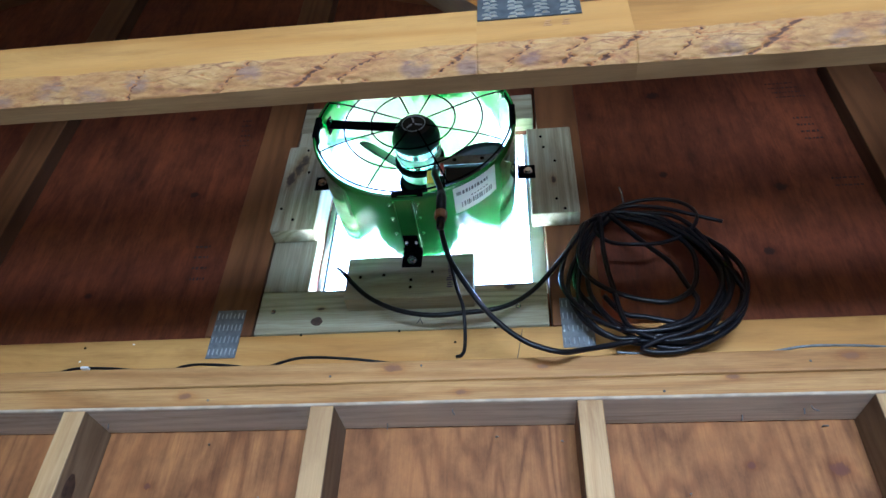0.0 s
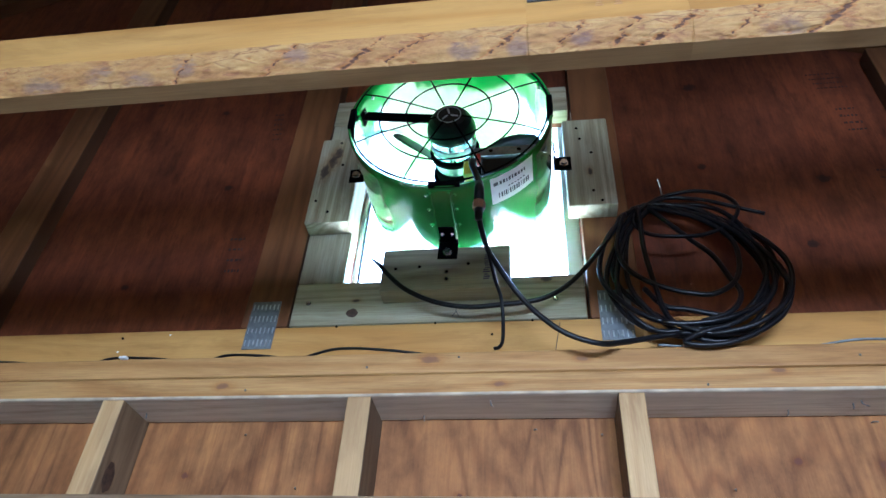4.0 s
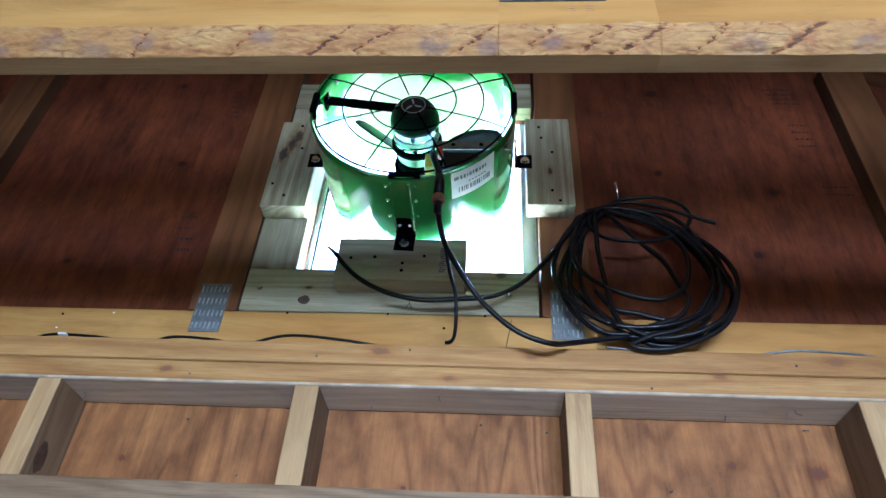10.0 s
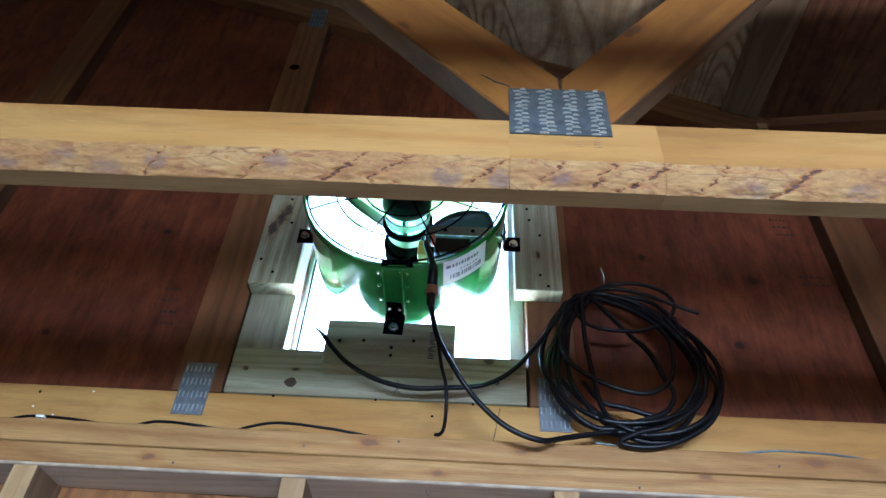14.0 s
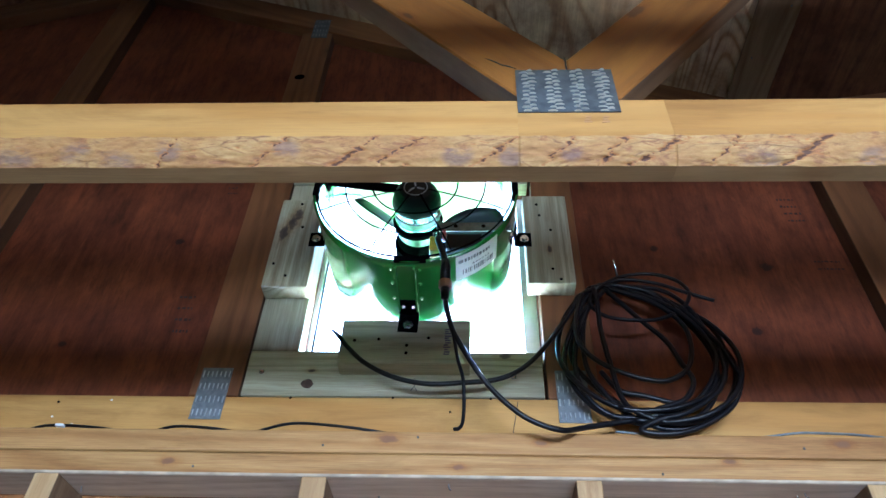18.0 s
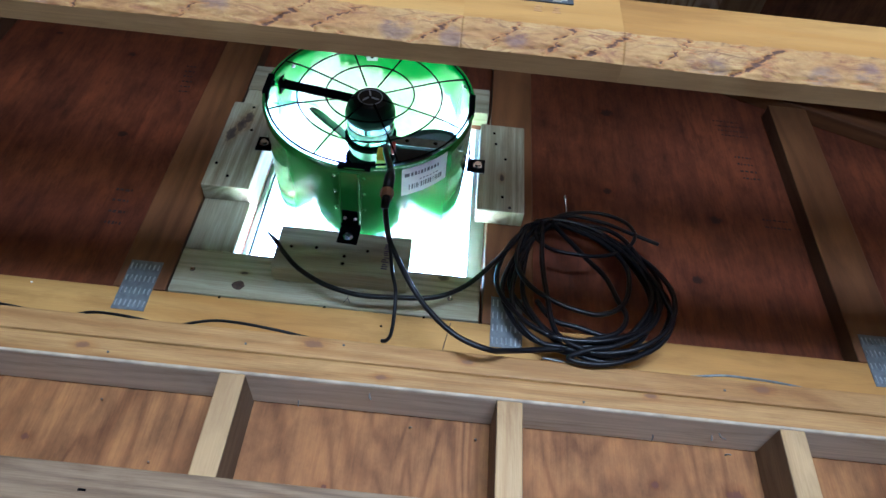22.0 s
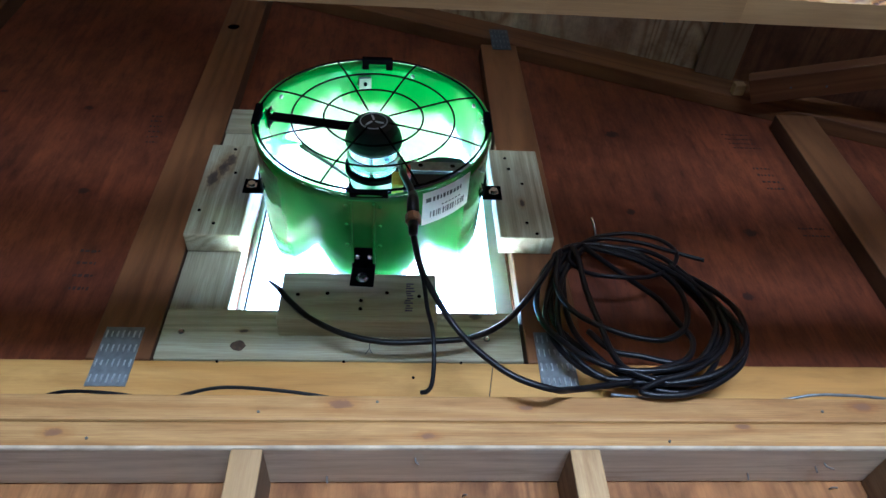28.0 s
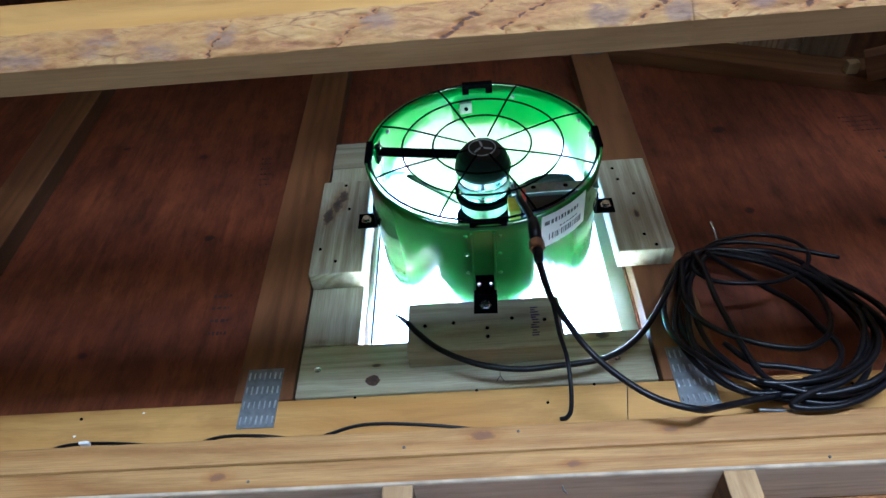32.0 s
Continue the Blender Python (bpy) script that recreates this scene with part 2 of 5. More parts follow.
GREY = timber("weathered_lumber", (0.250, 0.172, 0.094), (0.180, 0.118, 0.062), (0.11, 0.065, 0.045), (0.225, 0.16, 0.10), knots=0.15, fuzz=0.6, contrast=0.85)
GABLE = timber("gable_stud_lumber", (0.188, 0.080, 0.025), (0.138, 0.054, 0.016), (0.055, 0.026, 0.015), (0.165, 0.067, 0.021), ring=9, knots=0.25, contrast=0.5)
STUDSHADE = timber("gable_stud_edge_lumber", (0.115, 0.058, 0.026), (0.085, 0.042, 0.019), (0.04, 0.022, 0.014), (0.10, 0.050, 0.023), ring=9, knots=0.2, contrast=0.5)
TREATED = timber("treated_lumber", (0.4576, 0.44, 0.308), (0.3256, 0.3036, 0.1936), (0.044, 0.02992, 0.0264), (0.3784, 0.3608, 0.2464), ring=13, knots=0.12, contrast=0.85)
PLY = plywood("fir_plywood", (0.2837, 0.1278, 0.03956), (0.1721, 0.0684, 0.01978), (0.2511, 0.1062, 0.03182), (0.1023, 0.036, 0.02064), size=1.1, along=0.55, lines=95.0, grainy=0.4, pores=0.35, ripple=2)
REDPLY = plywood("red_plywood", (0.169, 0.04416, 0.01344), (0.1286, 0.03264, 0.01037), (0.1104, 0.02784, 0.00912), (0.024, 0.00864, 0.00576), size=1.0, along=0.7, lines=50.0, grainy=0.3, pores=0.85)
BROWNDECK = plywood("brown_deck_plywood", (0.150, 0.062, 0.026), (0.090, 0.034, 0.014), (0.105, 0.040, 0.017), (0.05, 0.03, 0.02), axis=1, size=1.2, along=0.4)
DECK = plywood("deck_plywood", (0.53, 0.40, 0.24), (0.31, 0.19, 0.095), (0.38, 0.25, 0.13), (0.09, 0.05, 0.03), axis=1, size=1.1, along=1.5, lines=78.0, grainy=0.4, pores=0.35, ripple=1)
GALV = plain("galvanised_steel", (0.168, 0.184, 0.188), 0.5, 0.5, vary=0.25, scale=90)
NAIL = plain("dull_nail_steel", (0.16, 0.145, 0.125), 0.6, 0.3)
# darker copy of the galvanised steel, for contrast with the teeth
GALVD = plain("dark_galvanised_steel", (0.088, 0.102, 0.108), 0.5, 0.5, vary=0.3, scale=90)
TEETHGLINT = plain("bright_galvanised_teeth", (0.60, 0.57, 0.46), 0.4, 0.3, vary=0.2)
ALLOY = plain("dark_blade_metal", (0.035, 0.038, 0.04), 0.35, 0.6)
TEETHLIT = plain("galvanised_teeth", (0.42, 0.45, 0.45), 0.35, 0.5, vary=0.2)
STEEL = plain("bright_steel", (0.66, 0.68, 0.70), 0.22, 1.0, vary=0.08)
BLACK = plain("black_plastic", (0.003, 0.003, 0.0035), 0.4, spec=0.2, vary=0.3)
RUBBER = plain("black_cable_jacket", (0.0035, 0.0035, 0.0045), 0.38, vary=0.3, scale=30, spec=0.25)
BRKT = plain("black_painted_steel", (0.002, 0.002, 0.0025), 0.85, vary=0.3, spec=0.0)
EMBLEM = plain("grey_print", (0.30, 0.31, 0.31), 0.5)
WHITE = plain("white_vinyl", (0.80, 0.82, 0.82), 0.35, vary=0.04)
PAPER = plain("label_paper", (0.75, 0.76, 0.74), 0.45, vary=0.05)
INK = plain("label_ink", (0.02, 0.02, 0.022), 0.5)
STAMP = plain("stamp_ink", (0.035, 0.013, 0.01), 0.8)
FADED = plain("faded_stamp_ink", (0.36, 0.19, 0.07), 0.8)
VIOLET = plain("violet_ink", (0.05, 0.03, 0.10), 0.8)
BRASS = plain("brown_gland", (0.16, 0.07, 0.03), 0.35)
YELLOW = plain("yellow_plastic", (0.62, 0.52, 0.03), 0.4)
RED = plain("red_plastic", (0.45, 0.03, 0.02), 0.4)
CONCRETE = plain("concrete", (0.13, 0.13, 0.128), 0.8, vary=0.2, scale=8)
GRASS = plain("dry_grass", (0.09, 0.10, 0.05), 0.9, vary=0.35, scale=40)
WALLB = plain("back_wall_board", (0.22, 0.15, 0.09), 0.8, vary=0.2, scale=6)


def green_paint():
    m = Mat("green_enamel")
    v = m.coords((1, 1, 1))
    m.l(m.ramp(m.noise(v, 14, 4), [(0.3, (0.027, 0.178, 0.026)), (0.7, (0.038, 0.220, 0.036))]), m.b.inputs["Base Color"])
    m.rough(m.ramp(m.noise(v, 60, 3), [(0.3, (0.10,) * 3), (0.7, (0.16,) * 3)]))
    m.b.inputs["Coat Weight"].default_value = 0.8
    m.b.inputs["Specular IOR Level"].default_value = 0.35
    m.b.inputs["Coat Roughness"].default_value = 0.04
    m.bump(m.math("ADD", m.noise(v, 220, 2), m.math("MULTIPLY", m.noise(m.coords((1, 0.22, 1)), 26, 2), 12.0)), 0.3, 0.0004)
    m.l(m.b.inputs["Normal"].links[0].from_socket, m.b.inputs["Coat Normal"])
    return m.m


GREEN = green_paint()


def wane_bark():
    """Debarked edge: pale tan wood with inner bark, violet-grey stain and dark clefts that the mesh marks."""
    m = Mat("waney_edge")
    a = m.noise(m.coords((9, 30, 30), shift=False), 1.0, 6, 0.68, 0.8)
    base = m.ramp(a, [(0.26, (0.19, 0.080, 0.026)), (0.38, (0.34, 0.168, 0.045)), (0.52, (0.40, 0.226, 0.066)), (0.62, (0.43, 0.262, 0.088)), (0.74, (0.32, 0.138, 0.036))])
    fine = m.noise(m.coords((60, 160, 160), shift=False), 1.0, 5, 0.7)
    fleck = m.noise(m.coords((26, 90, 90), shift=False, seed=2.0), 1.0, 6, 0.75, 1.2)
    base = m.mix("MIX", m.ramp(fleck, [(0.53, (0, 0, 0)), (0.62, (0.85,) * 3)]), base, (0.23, 0.092, 0.030))
    flake = m.n("TexVoronoi", inp={"Scale": 1.0})
    flake.feature = "DISTANCE_TO_EDGE"
    m.l(m.coords((20, 75, 75), shift=False, seed=1.0), flake.inputs["Vector"])
    torn = m.math("MULTIPLY", m.ramp(flake.outputs[0], [(0.0, (1, 1, 1)), (0.05, (0, 0, 0))]), m.ramp(a, [(0.45, (0, 0, 0)), (0.6, (0.9,) * 3)]))
    base = m.mix("MIX", torn, base, (0.17, 0.07, 0.025))
    st, cl = m.n("Attribute"), m.n("Attribute")
    st.attribute_name, cl.attribute_name = "stain", "cleft"
    patch = m.math("MULTIPLY", st.outputs["Fac"], m.ramp(m.noise(m.coords((22, 60, 60), shift=False, seed=6.0), 1.0, 5, 0.7), [(0.40, (0, 0, 0)), (0.55, (1, 1, 1))]))
    base = m.mix("MIX", m.math("MULTIPLY", patch, 0.6), base, (0.15, 0.095, 0.085))
    base = m.mix("MULTIPLY", 0.5, base, m.ramp(fine, [(0.35, (0.5, 0.4, 0.33)), (0.58, (1, 1, 1))]))
    edge = m.math("ADD", cl.outputs["Fac"], m.math("MULTIPLY", m.math("SUBTRACT", fleck, 0.5), 1.7))
    base = m.mix("MIX", m.ramp(edge, [(0.22, (0, 0, 0)), (0.42, (0.85,) * 3)]), base, (0.34, 0.14, 0.035))
    base = m.mix("MIX", m.ramp(edge, [(0.52, (0, 0, 0)), (0.75, (1, 1, 1))]), base, (0.085, 0.034, 0.013))
    m.l(base, m.b.inputs["Base Color"])
    m.rough(0.75)
    m.bump(m.math("SUBTRACT", m.math("ADD", a, m.math("MULTIPLY", fine, 0.4)), m.math("MULTIPLY", fleck, 0.6)), 0.6, 0.003)
    return m.m


WANE = wane_bark()
ARRISLIT = plain("worn_pale_arris", (0.43, 0.34, 0.23), 0.75, vary=0.3, scale=30)
KNOT = plain("wood_knot", (0.062, 0.034, 0.020), 0.6, vary=0.5, scale=120)

# ---- building helpers ----
WORLD = {}


def link(name, bm, mat, parent=None, label="", m=None, smooth=False):
    me = bpy.data.meshes.new(name)
    bm.to_mesh(me)
    bm.free()
    for one in mat if isinstance(mat, (list, tuple)) else [mat]:
        me.materials.append(one)
    if smooth:
        for p in me.polygons:
            p.use_smooth = True
    ob = new(name, me)
    m = m or Matrix()
    ob.matrix_basis = m
    WORLD[ob] = m
    if parent:
        ob.parent = parent
        ob.matrix_parent_inverse = WORLD[parent].inverted()
    if label:
        tagged(ob, label)
    return ob


def part(name, bm, mat, parent, label="", m=None, smooth=False):
    return link(name, bm, mat, parent, label, m, smooth)


def empty(name, at, label, category, group="", kind=""):
    ob = new(name)
    ob.matrix_basis = Matrix.Translation(at)
    WORLD[ob] = ob.matrix_basis.copy()
    return tagged(ob, label, category, group, kind)


def box_bm(x0, x1, y0, y1, z0, z1, bevel=0.0):
    bm = bmesh.new()
    bmesh.ops.create_cube(bm, size=1.0)
    for v in bm.verts:
        v.co = (x0 + (v.co.x + 0.5) * (x1 - x0), y0 + (v.co.y + 0.5) * (y1 - y0), z0 + (v.co.z + 0.5) * (z1 - z0))
    if bevel:
        bmesh.ops.bevel(bm, geom=bm.edges[:], offset=bevel, segments=2, affect="EDGES", profile=0.5)
    return bm


def frame_of(p0, p1, side=(0, 1, 0)):
    """A pose at the middle of p0-p1 with x along it and y towards side."""
    p0, p1 = Vector(p0), Vector(p1)
    x = (p1 - p0).normalized()
    y = (Vector(side) - x * x.dot(Vector(side))).normalized()
    m = Matrix((x, y, x.cross(y))).transposed().to_4x4()
    m.translation = (p0 + p1) / 2
    return m, (p1 - p0).length


def board_bm(length, depth, width, wobble=0.0008, bevel=0.0025, step=0.12, seed=0):
    """A sawn board along x with eased edges and a slight wave."""
    n = max(2, int(length / step))
    bm = box_bm(-length / 2, length / 2, -depth / 2, depth / 2, -width / 2, width / 2, min(bevel, depth * 0.2))
    if n > 2 and wobble:
        cuts = [(-length / 2) + length * i / n for i in range(1, n)]
        for c in cuts:
            bmesh.ops.bisect_plane(bm, geom=bm.verts[:] + bm.edges[:] + bm.faces[:], plane_co=(c, 0, 0), plane_no=(1, 0, 0))
        for v in bm.verts:
            a = noise.noise(Vector((v.co.x * 2.1 + seed * 7.3, seed, 0)))
            b = noise.noise(Vector((v.co.x * 2.1 + seed * 3.1, seed, 9)))
            v.co.y += wobble * a
            v.co.z += wobble * b
    return bm


SEED = [0]


def board(name, p0, p1, depth, width, mat, parent=None, label="", side=(0, 1, 0), wobble=0.0008, bevel=0.0025):
    SEED[0] += 1
    m, length = frame_of(p0, p1, side)
    return link(name, board_bm(length, depth, width, wobble, bevel, seed=SEED[0]), mat, parent, label, m)


def poly_bm(outline, y0, y1):
    """A slab between y0 and y1 with an outline in x and z."""
    bm = bmesh.new()
    f = bm.faces.new([bm.verts.new((x, y0, z)) for x, z in outline])
    r = bmesh.ops.extrude_face_region(bm, geom=[f])
    bmesh.ops.translate(bm, verts=[v for v in r["geom"] if isinstance(v, bmesh.types.BMVert)], vec=(0, y1 - y0, 0))
    bmesh.ops.recalc_face_normals(bm, faces=bm.faces[:])
    return bm


def spline(points, steps=10):
    """Catmull-Rom through points."""
    p = [Vector(q) for q in points]
    p = [2 * p[0] - p[1]] + p + [2 * p[-1] - p[-2]]
    out = []
    for i in range(1, len(p) - 2):
        for s in range(steps):
            t = s / steps
            out.append(0.5 * (2 * p[i] + (p[i + 1] - p[i - 1]) * t + (2 * p[i - 1] - 5 * p[i] + 4 * p[i + 1] - p[i + 2]) * t * t
                              + (3 * p[i] - p[i - 1] - 3 * p[i + 1] + p[i + 2]) * t ** 3))
    out.append(p[-2])
    return out


def tube_bm(points, radius, segs=10, closed=False, bm=None):
    bm = bm or bmesh.new()
    n = len(points)
    rings, up = [], None
    for i, p in enumerate(points):
        a = points[(i - 1) % n] if closed or i else p
        b = points[(i + 1) % n] if closed or i < n - 1 else p
        d = (Vector(b) - Vector(a)).normalized()
        if up is None:
            up = d.orthogonal().normalized()
        up = (up - d * up.dot(d)).normalized()
        side = d.cross(up)
        r = radius[i] if isinstance(radius, (list, tuple)) else radius
        rings.append([bm.verts.new(Vector(p) + r * (math.cos(2 * math.pi * k / segs) * up + math.sin(2 * math.pi * k / segs) * side)) for k in range(segs)])
    for i in range(n if closed else n - 1):
        a, b = rings[i], rings[(i + 1) % n]
        for k in range(segs):
            bm.faces.new((a[k], a[(k + 1) % segs], b[(k + 1) % segs], b[k]))
    if not closed:
        bm.faces.new(rings[0][::-1])
        bm.faces.new(rings[-1])
    bmesh.ops.recalc_face_normals(bm, faces=bm.faces[:])
    return bm


def lathe_bm(profile, segs=64, closed=False, bm=None):
    """Turn (radius, y) about the y axis."""
    bm = bm or bmesh.new()
    rings = []
    for r, y in profile:
        if r < 1e-6:
            rings.append([bm.verts.new((0, y, 0))])
        else:
            rings.append([bm.verts.new((r * math.cos(2 * math.pi * k / segs), y, r * math.sin(2 * math.pi * k / segs))) for k in range(segs)])
    pairs = list(zip(rings, rings[1:])) + ([(rings[-1], rings[0])] if closed else [])
    for a, b in pairs:
        for k in range(segs):
            k1 = (k + 1) % segs
            q = [a[k % len(a)], a[k1 % len(a)], b[k1 % len(b)], b[k % len(b)]]
            q = list(dict.fromkeys(q))
            if len(q) > 2:
                bm.faces.new(q)
    bmesh.ops.recalc_face_normals(bm, faces=bm.faces[:])
    return bm


def knots(ob, *places):
    """Give a board its own knots: world x, world z and radius."""
    for k, (x, z, r) in enumerate(places):
        p = WORLD[ob].inverted() @ Vector((x, WORLD[ob].translation.y, z))
        ob["k%d" % k] = [p.x, p.z, r]


def two_tone(ob, mat, test):
    """Give the faces that pass the test, in the object's own space, another material."""
    ob.data.materials.append(mat)
    for f in ob.data.polygons:
        if test(f.normal):
            f.material_index = 1


# ---- sizes ----
PLATE_Z, TOP_Z, CHORD_TOP = 2.362, 2.438, 2.527
FACE, SKIN = 0.051, 0.089            # inner face of the gable truss; inner face of the sheathing
RIDGE_X, SLOPE, HALF = -1.04, 0.412, 3.6
TRUSS_Y = FACE - 0.6096
ROOM = (RIDGE_X - HALF, RIDGE_X + HALF, -7.0)


def under(x):
    """Height of a top chord's lower edge."""
    return 4.003 - SLOPE * abs(x - RIDGE_X)


# ---- large structure ----
tagged(link("floor", box_bm(ROOM[0], ROOM[1], ROOM[2], 0.1, -0.12, 0), CONCRETE), "grey concrete garage floor slab", "floor", kind="structure")
tagged(link("ground", box_bm(-400, 400, -400, 400, -0.5, -0.13), GRASS), "sunlit grassy ground outside", "ground", kind="structure")
for side, x in (("west", ROOM[0]), ("east", ROOM[1])):
    tagged(link("wall_" + side, box_bm(min(x, x + 0.1 * (1 if x > 0 else -1)), max(x, x + 0.1 * (1 if x > 0 else -1)), ROOM[2], 0.1, 0, 2.55), WALLB),
           "plain brown boarded side wall", "wall", kind="structure")
# the low gap in this unseen wall is added to let in ambient light
back = bmesh.new()
for outline in ([(ROOM[0], 0), (-2.4, 0), (-2.4, 2.55), (ROOM[0], 2.55)], [(1.2, 0), (ROOM[1], 0), (ROOM[1], 2.55), (1.2, 2.55)],
                [(-2.4, 0.62), (1.2, 0.62), (1.2, 2.55), (-2.4, 2.55)], [(ROOM[0], 2.55), (ROOM[1], 2.55), (RIDGE_X, 4.1)]):
    one = poly_bm(outline, ROOM[2] - 0.1, ROOM[2])
    me = bpy.data.meshes.new("tmp")
    one.to_mesh(me)
    one.free()
    back.from_mesh(me)
    bpy.data.meshes.remove(me)
tagged(link("wall_south", back, WALLB), "plain brown wall with an unseen gap added for ambient light", "wall", kind="structure")

HOLE = (-0.300, 0.1465, 2.622, 3.075)
wall_low = tagged(link("wall_north", box_bm(ROOM[0], ROOM[1], SKIN, SKIN + 0.012, 0, 2.43), PLY), "red-brown plywood sheathing behind the wall studs", "wall", kind="structure")
gable = empty("wall_gable", (RIDGE_X, SKIN, 2.43), "dark red-brown plywood gable sheathing with a fan opening", "wall", kind="structure")


def top_at(x):
    return under(x) + 0.0965


for outline in ([(ROOM[0], 2.432), (HOLE[0], 2.432), (HOLE[0], top_at(HOLE[0])), (RIDGE_X, top_at(RIDGE_X)), (ROOM[0], top_at(ROOM[0]))],
                [(HOLE[1], 2.432), (ROOM[1], 2.432), (ROOM[1], top_at(ROOM[1])), (HOLE[1], top_at(HOLE[1]))],
                [(HOLE[0], 2.432), (HOLE[1], 2.432), (HOLE[1], HOLE[2]), (HOLE[0], HOLE[2])],
                [(HOLE[0], HOLE[3]), (HOLE[1], HOLE[3]), (HOLE[1], top_at(HOLE[1])), (HOLE[0], top_at(HOLE[0]))]):
    part("panel", poly_bm(outline, SKIN, SKIN + 0.012), REDPLY, gable)

JOINT = 0.70 - RIDGE_X
for side, sx in (("west", -1), ("east", 1)):
    roof = empty("roof_" + side, (RIDGE_X + sx * 1.5, -3.4, top_at(RIDGE_X + 1.5)), "plywood roof decking seen from below", "roof", kind="structure")
    for r0, r1, mat, words in ((0.05, JOINT, DECK if sx > 0 else BROWNDECK, "knotty plywood sheet next to the ridge"), (JOINT + 0.003, HALF + 0.3, BROWNDECK, "brown plywood sheet")):
        a, b = (RIDGE_X + sx * r0, top_at(RIDGE_X) - SLOPE * r0), (RIDGE_X + sx * r1, top_at(RIDGE_X) - SLOPE * r1)
        part("sheet", poly_bm([a, b, (b[0], b[1] + 0.016), (a[0], a[1] + 0.016)], ROOM[2] - 0.2, 0.25), mat, roof, words)
tagged(link("ridge_vent", poly_bm([(RIDGE_X - 0.14, top_at(RIDGE_X) - 0.034), (RIDGE_X - 0.05, top_at(RIDGE_X) - 0.001), (RIDGE_X + 0.05, top_at(RIDGE_X) - 0.001), (RIDGE_X + 0.14, top_at(RIDGE_X) - 0.034), (RIDGE_X, top_at(RIDGE_X) + 0.09)], ROOM[2] - 0.2, 0.25), BLACK),
       "black ridge vent over the slot at the roof peak", "vent", kind="structure")

for i, z in enumerate((PLATE_Z, PLATE_Z + 0.0385)):
    ob = board("top_plate", (ROOM[0], 0.0445, z + 0.019), (ROOM[1], 0.0445, z + 0.019), 0.089, 0.0375, FIR, None, "", (0, 1, 0), 0.0006, 0.004)
    if not i:
        # the grey underside is made paler: missing light put into its colour
        two_tone(ob, GREYLIT, lambda n: n.z < -0.9)
        # a highlight along the lower front arris, put into its colour
        ob.data.materials.append(ARRISLIT)
        for f in ob.data.polygons:
            if f.normal.z < -0.2 and f.normal.y < -0.2:
                f.material_index = 2
    tagged(ob, "yellow fir top plate of the framed wall" if i else "lower fir top plate nailed over the studs", "plate", "top plates", "structure")

# wall studs, 16 inches on centre, and the weathered rail across them
stud = board("wall_stud", (-0.221, 0.0445, 0.04), (-0.221, 0.0445, PLATE_Z), 0.089, 0.0385, STUD)
# stud sides take the rail's grey: shade put into the colour
two_tone(stud, GREY, lambda n: abs(n.z) > 0.5)
tagged(stud, "pale fir wall stud under the top plate", "stud", "wall studs")
for k, x in enumerate((-3.46, -3.05, -2.65, -2.24, -1.84, -1.43, -1.035, -0.633, 0.190, 0.612, 1.01, 1.42, 1.83, 2.23)):
    copy_thing(stud, Matrix.Translation((x + 0.221, 0, 0)) @ WORLD[stud])
rail = board("wall_rail", (ROOM[0] + 0.05, -0.019, 2.1505), (ROOM[1] - 0.05, -0.019, 2.1505), 0.038, 0.089, GREY)
tagged(rail, "weathered grey board nailed across the studs", "rail")


def tooth_plate(x0, x1, z0, z1, y, parent, cols, rows, lying=False, name="tooth_plate", mats=None):
    """A pressed connector plate: a sheet with bands of punched, raised teeth."""
    bm = box_bm(x0, x1, y - 0.0014, y, z0, z1)
    rnd = random.Random(int(1000 * (x0 + 9)))
    cw, rh = (x1 - x0) / cols, (z1 - z0) / rows
    for i, j, k in itertools.product(range(cols), range(rows), (0, 1)):
        if lying or not k:
            cx, cz = x0 + (i + 0.5) * cw, z0 + (j + 0.5) * rh
            if lying:
                cx += 0.13 * cw * (1 if k else -1) + rnd.uniform(-0.04, 0.04) * cw
                cz += 0.25 * rh * (1 if k else -1) + rnd.uniform(-0.1, 0.1) * rh
                w, h = cw * rnd.uniform(0.11, 0.19), rh * 0.12
            else:
                w, h = cw * rnd.uniform(0.12, 0.19), rh * rnd.uniform(0.2, 0.3)
            lift = 0.0018 + 0.0012 * rnd.random()
            tx, tz = rnd.uniform(-0.2, 0.2) * w, rnd.uniform(-0.2, 0.2) * h
            vs = [bm.verts.new(c) for c in ((cx - w, y - 0.0014, cz - h), (cx + w, y - 0.0014, cz - h), (cx + w, y - 0.0014, cz + h), (cx - w, y - 0.0014, cz + h),
                                            (cx - w * 0.5 + tx, y - 0.0014 - lift, cz - h * 0.7 + tz), (cx + w * 0.5 + tx, y - 0.0014 - lift, cz - h * 0.7 + tz),
                                            (cx + w * 0.3, y - 0.002, cz + h * 0.6), (cx - w * 0.3, y - 0.002, cz + h * 0.6))]
            for q in ((0, 1, 5, 4), (1, 2, 6, 5), (2, 3, 7, 6), (3, 0, 4, 7), (4, 5, 6, 7)):
                # brighter tooth faces: the light they catch is put into the colour
                bm.faces.new([vs[k] for k in q]).material_index = 1
    bmesh.ops.recalc_face_normals(bm, faces=bm.faces[:])
    return part(name, bm, mats or [GALV, TEETHLIT], parent, "galvanised toothed connector plate")


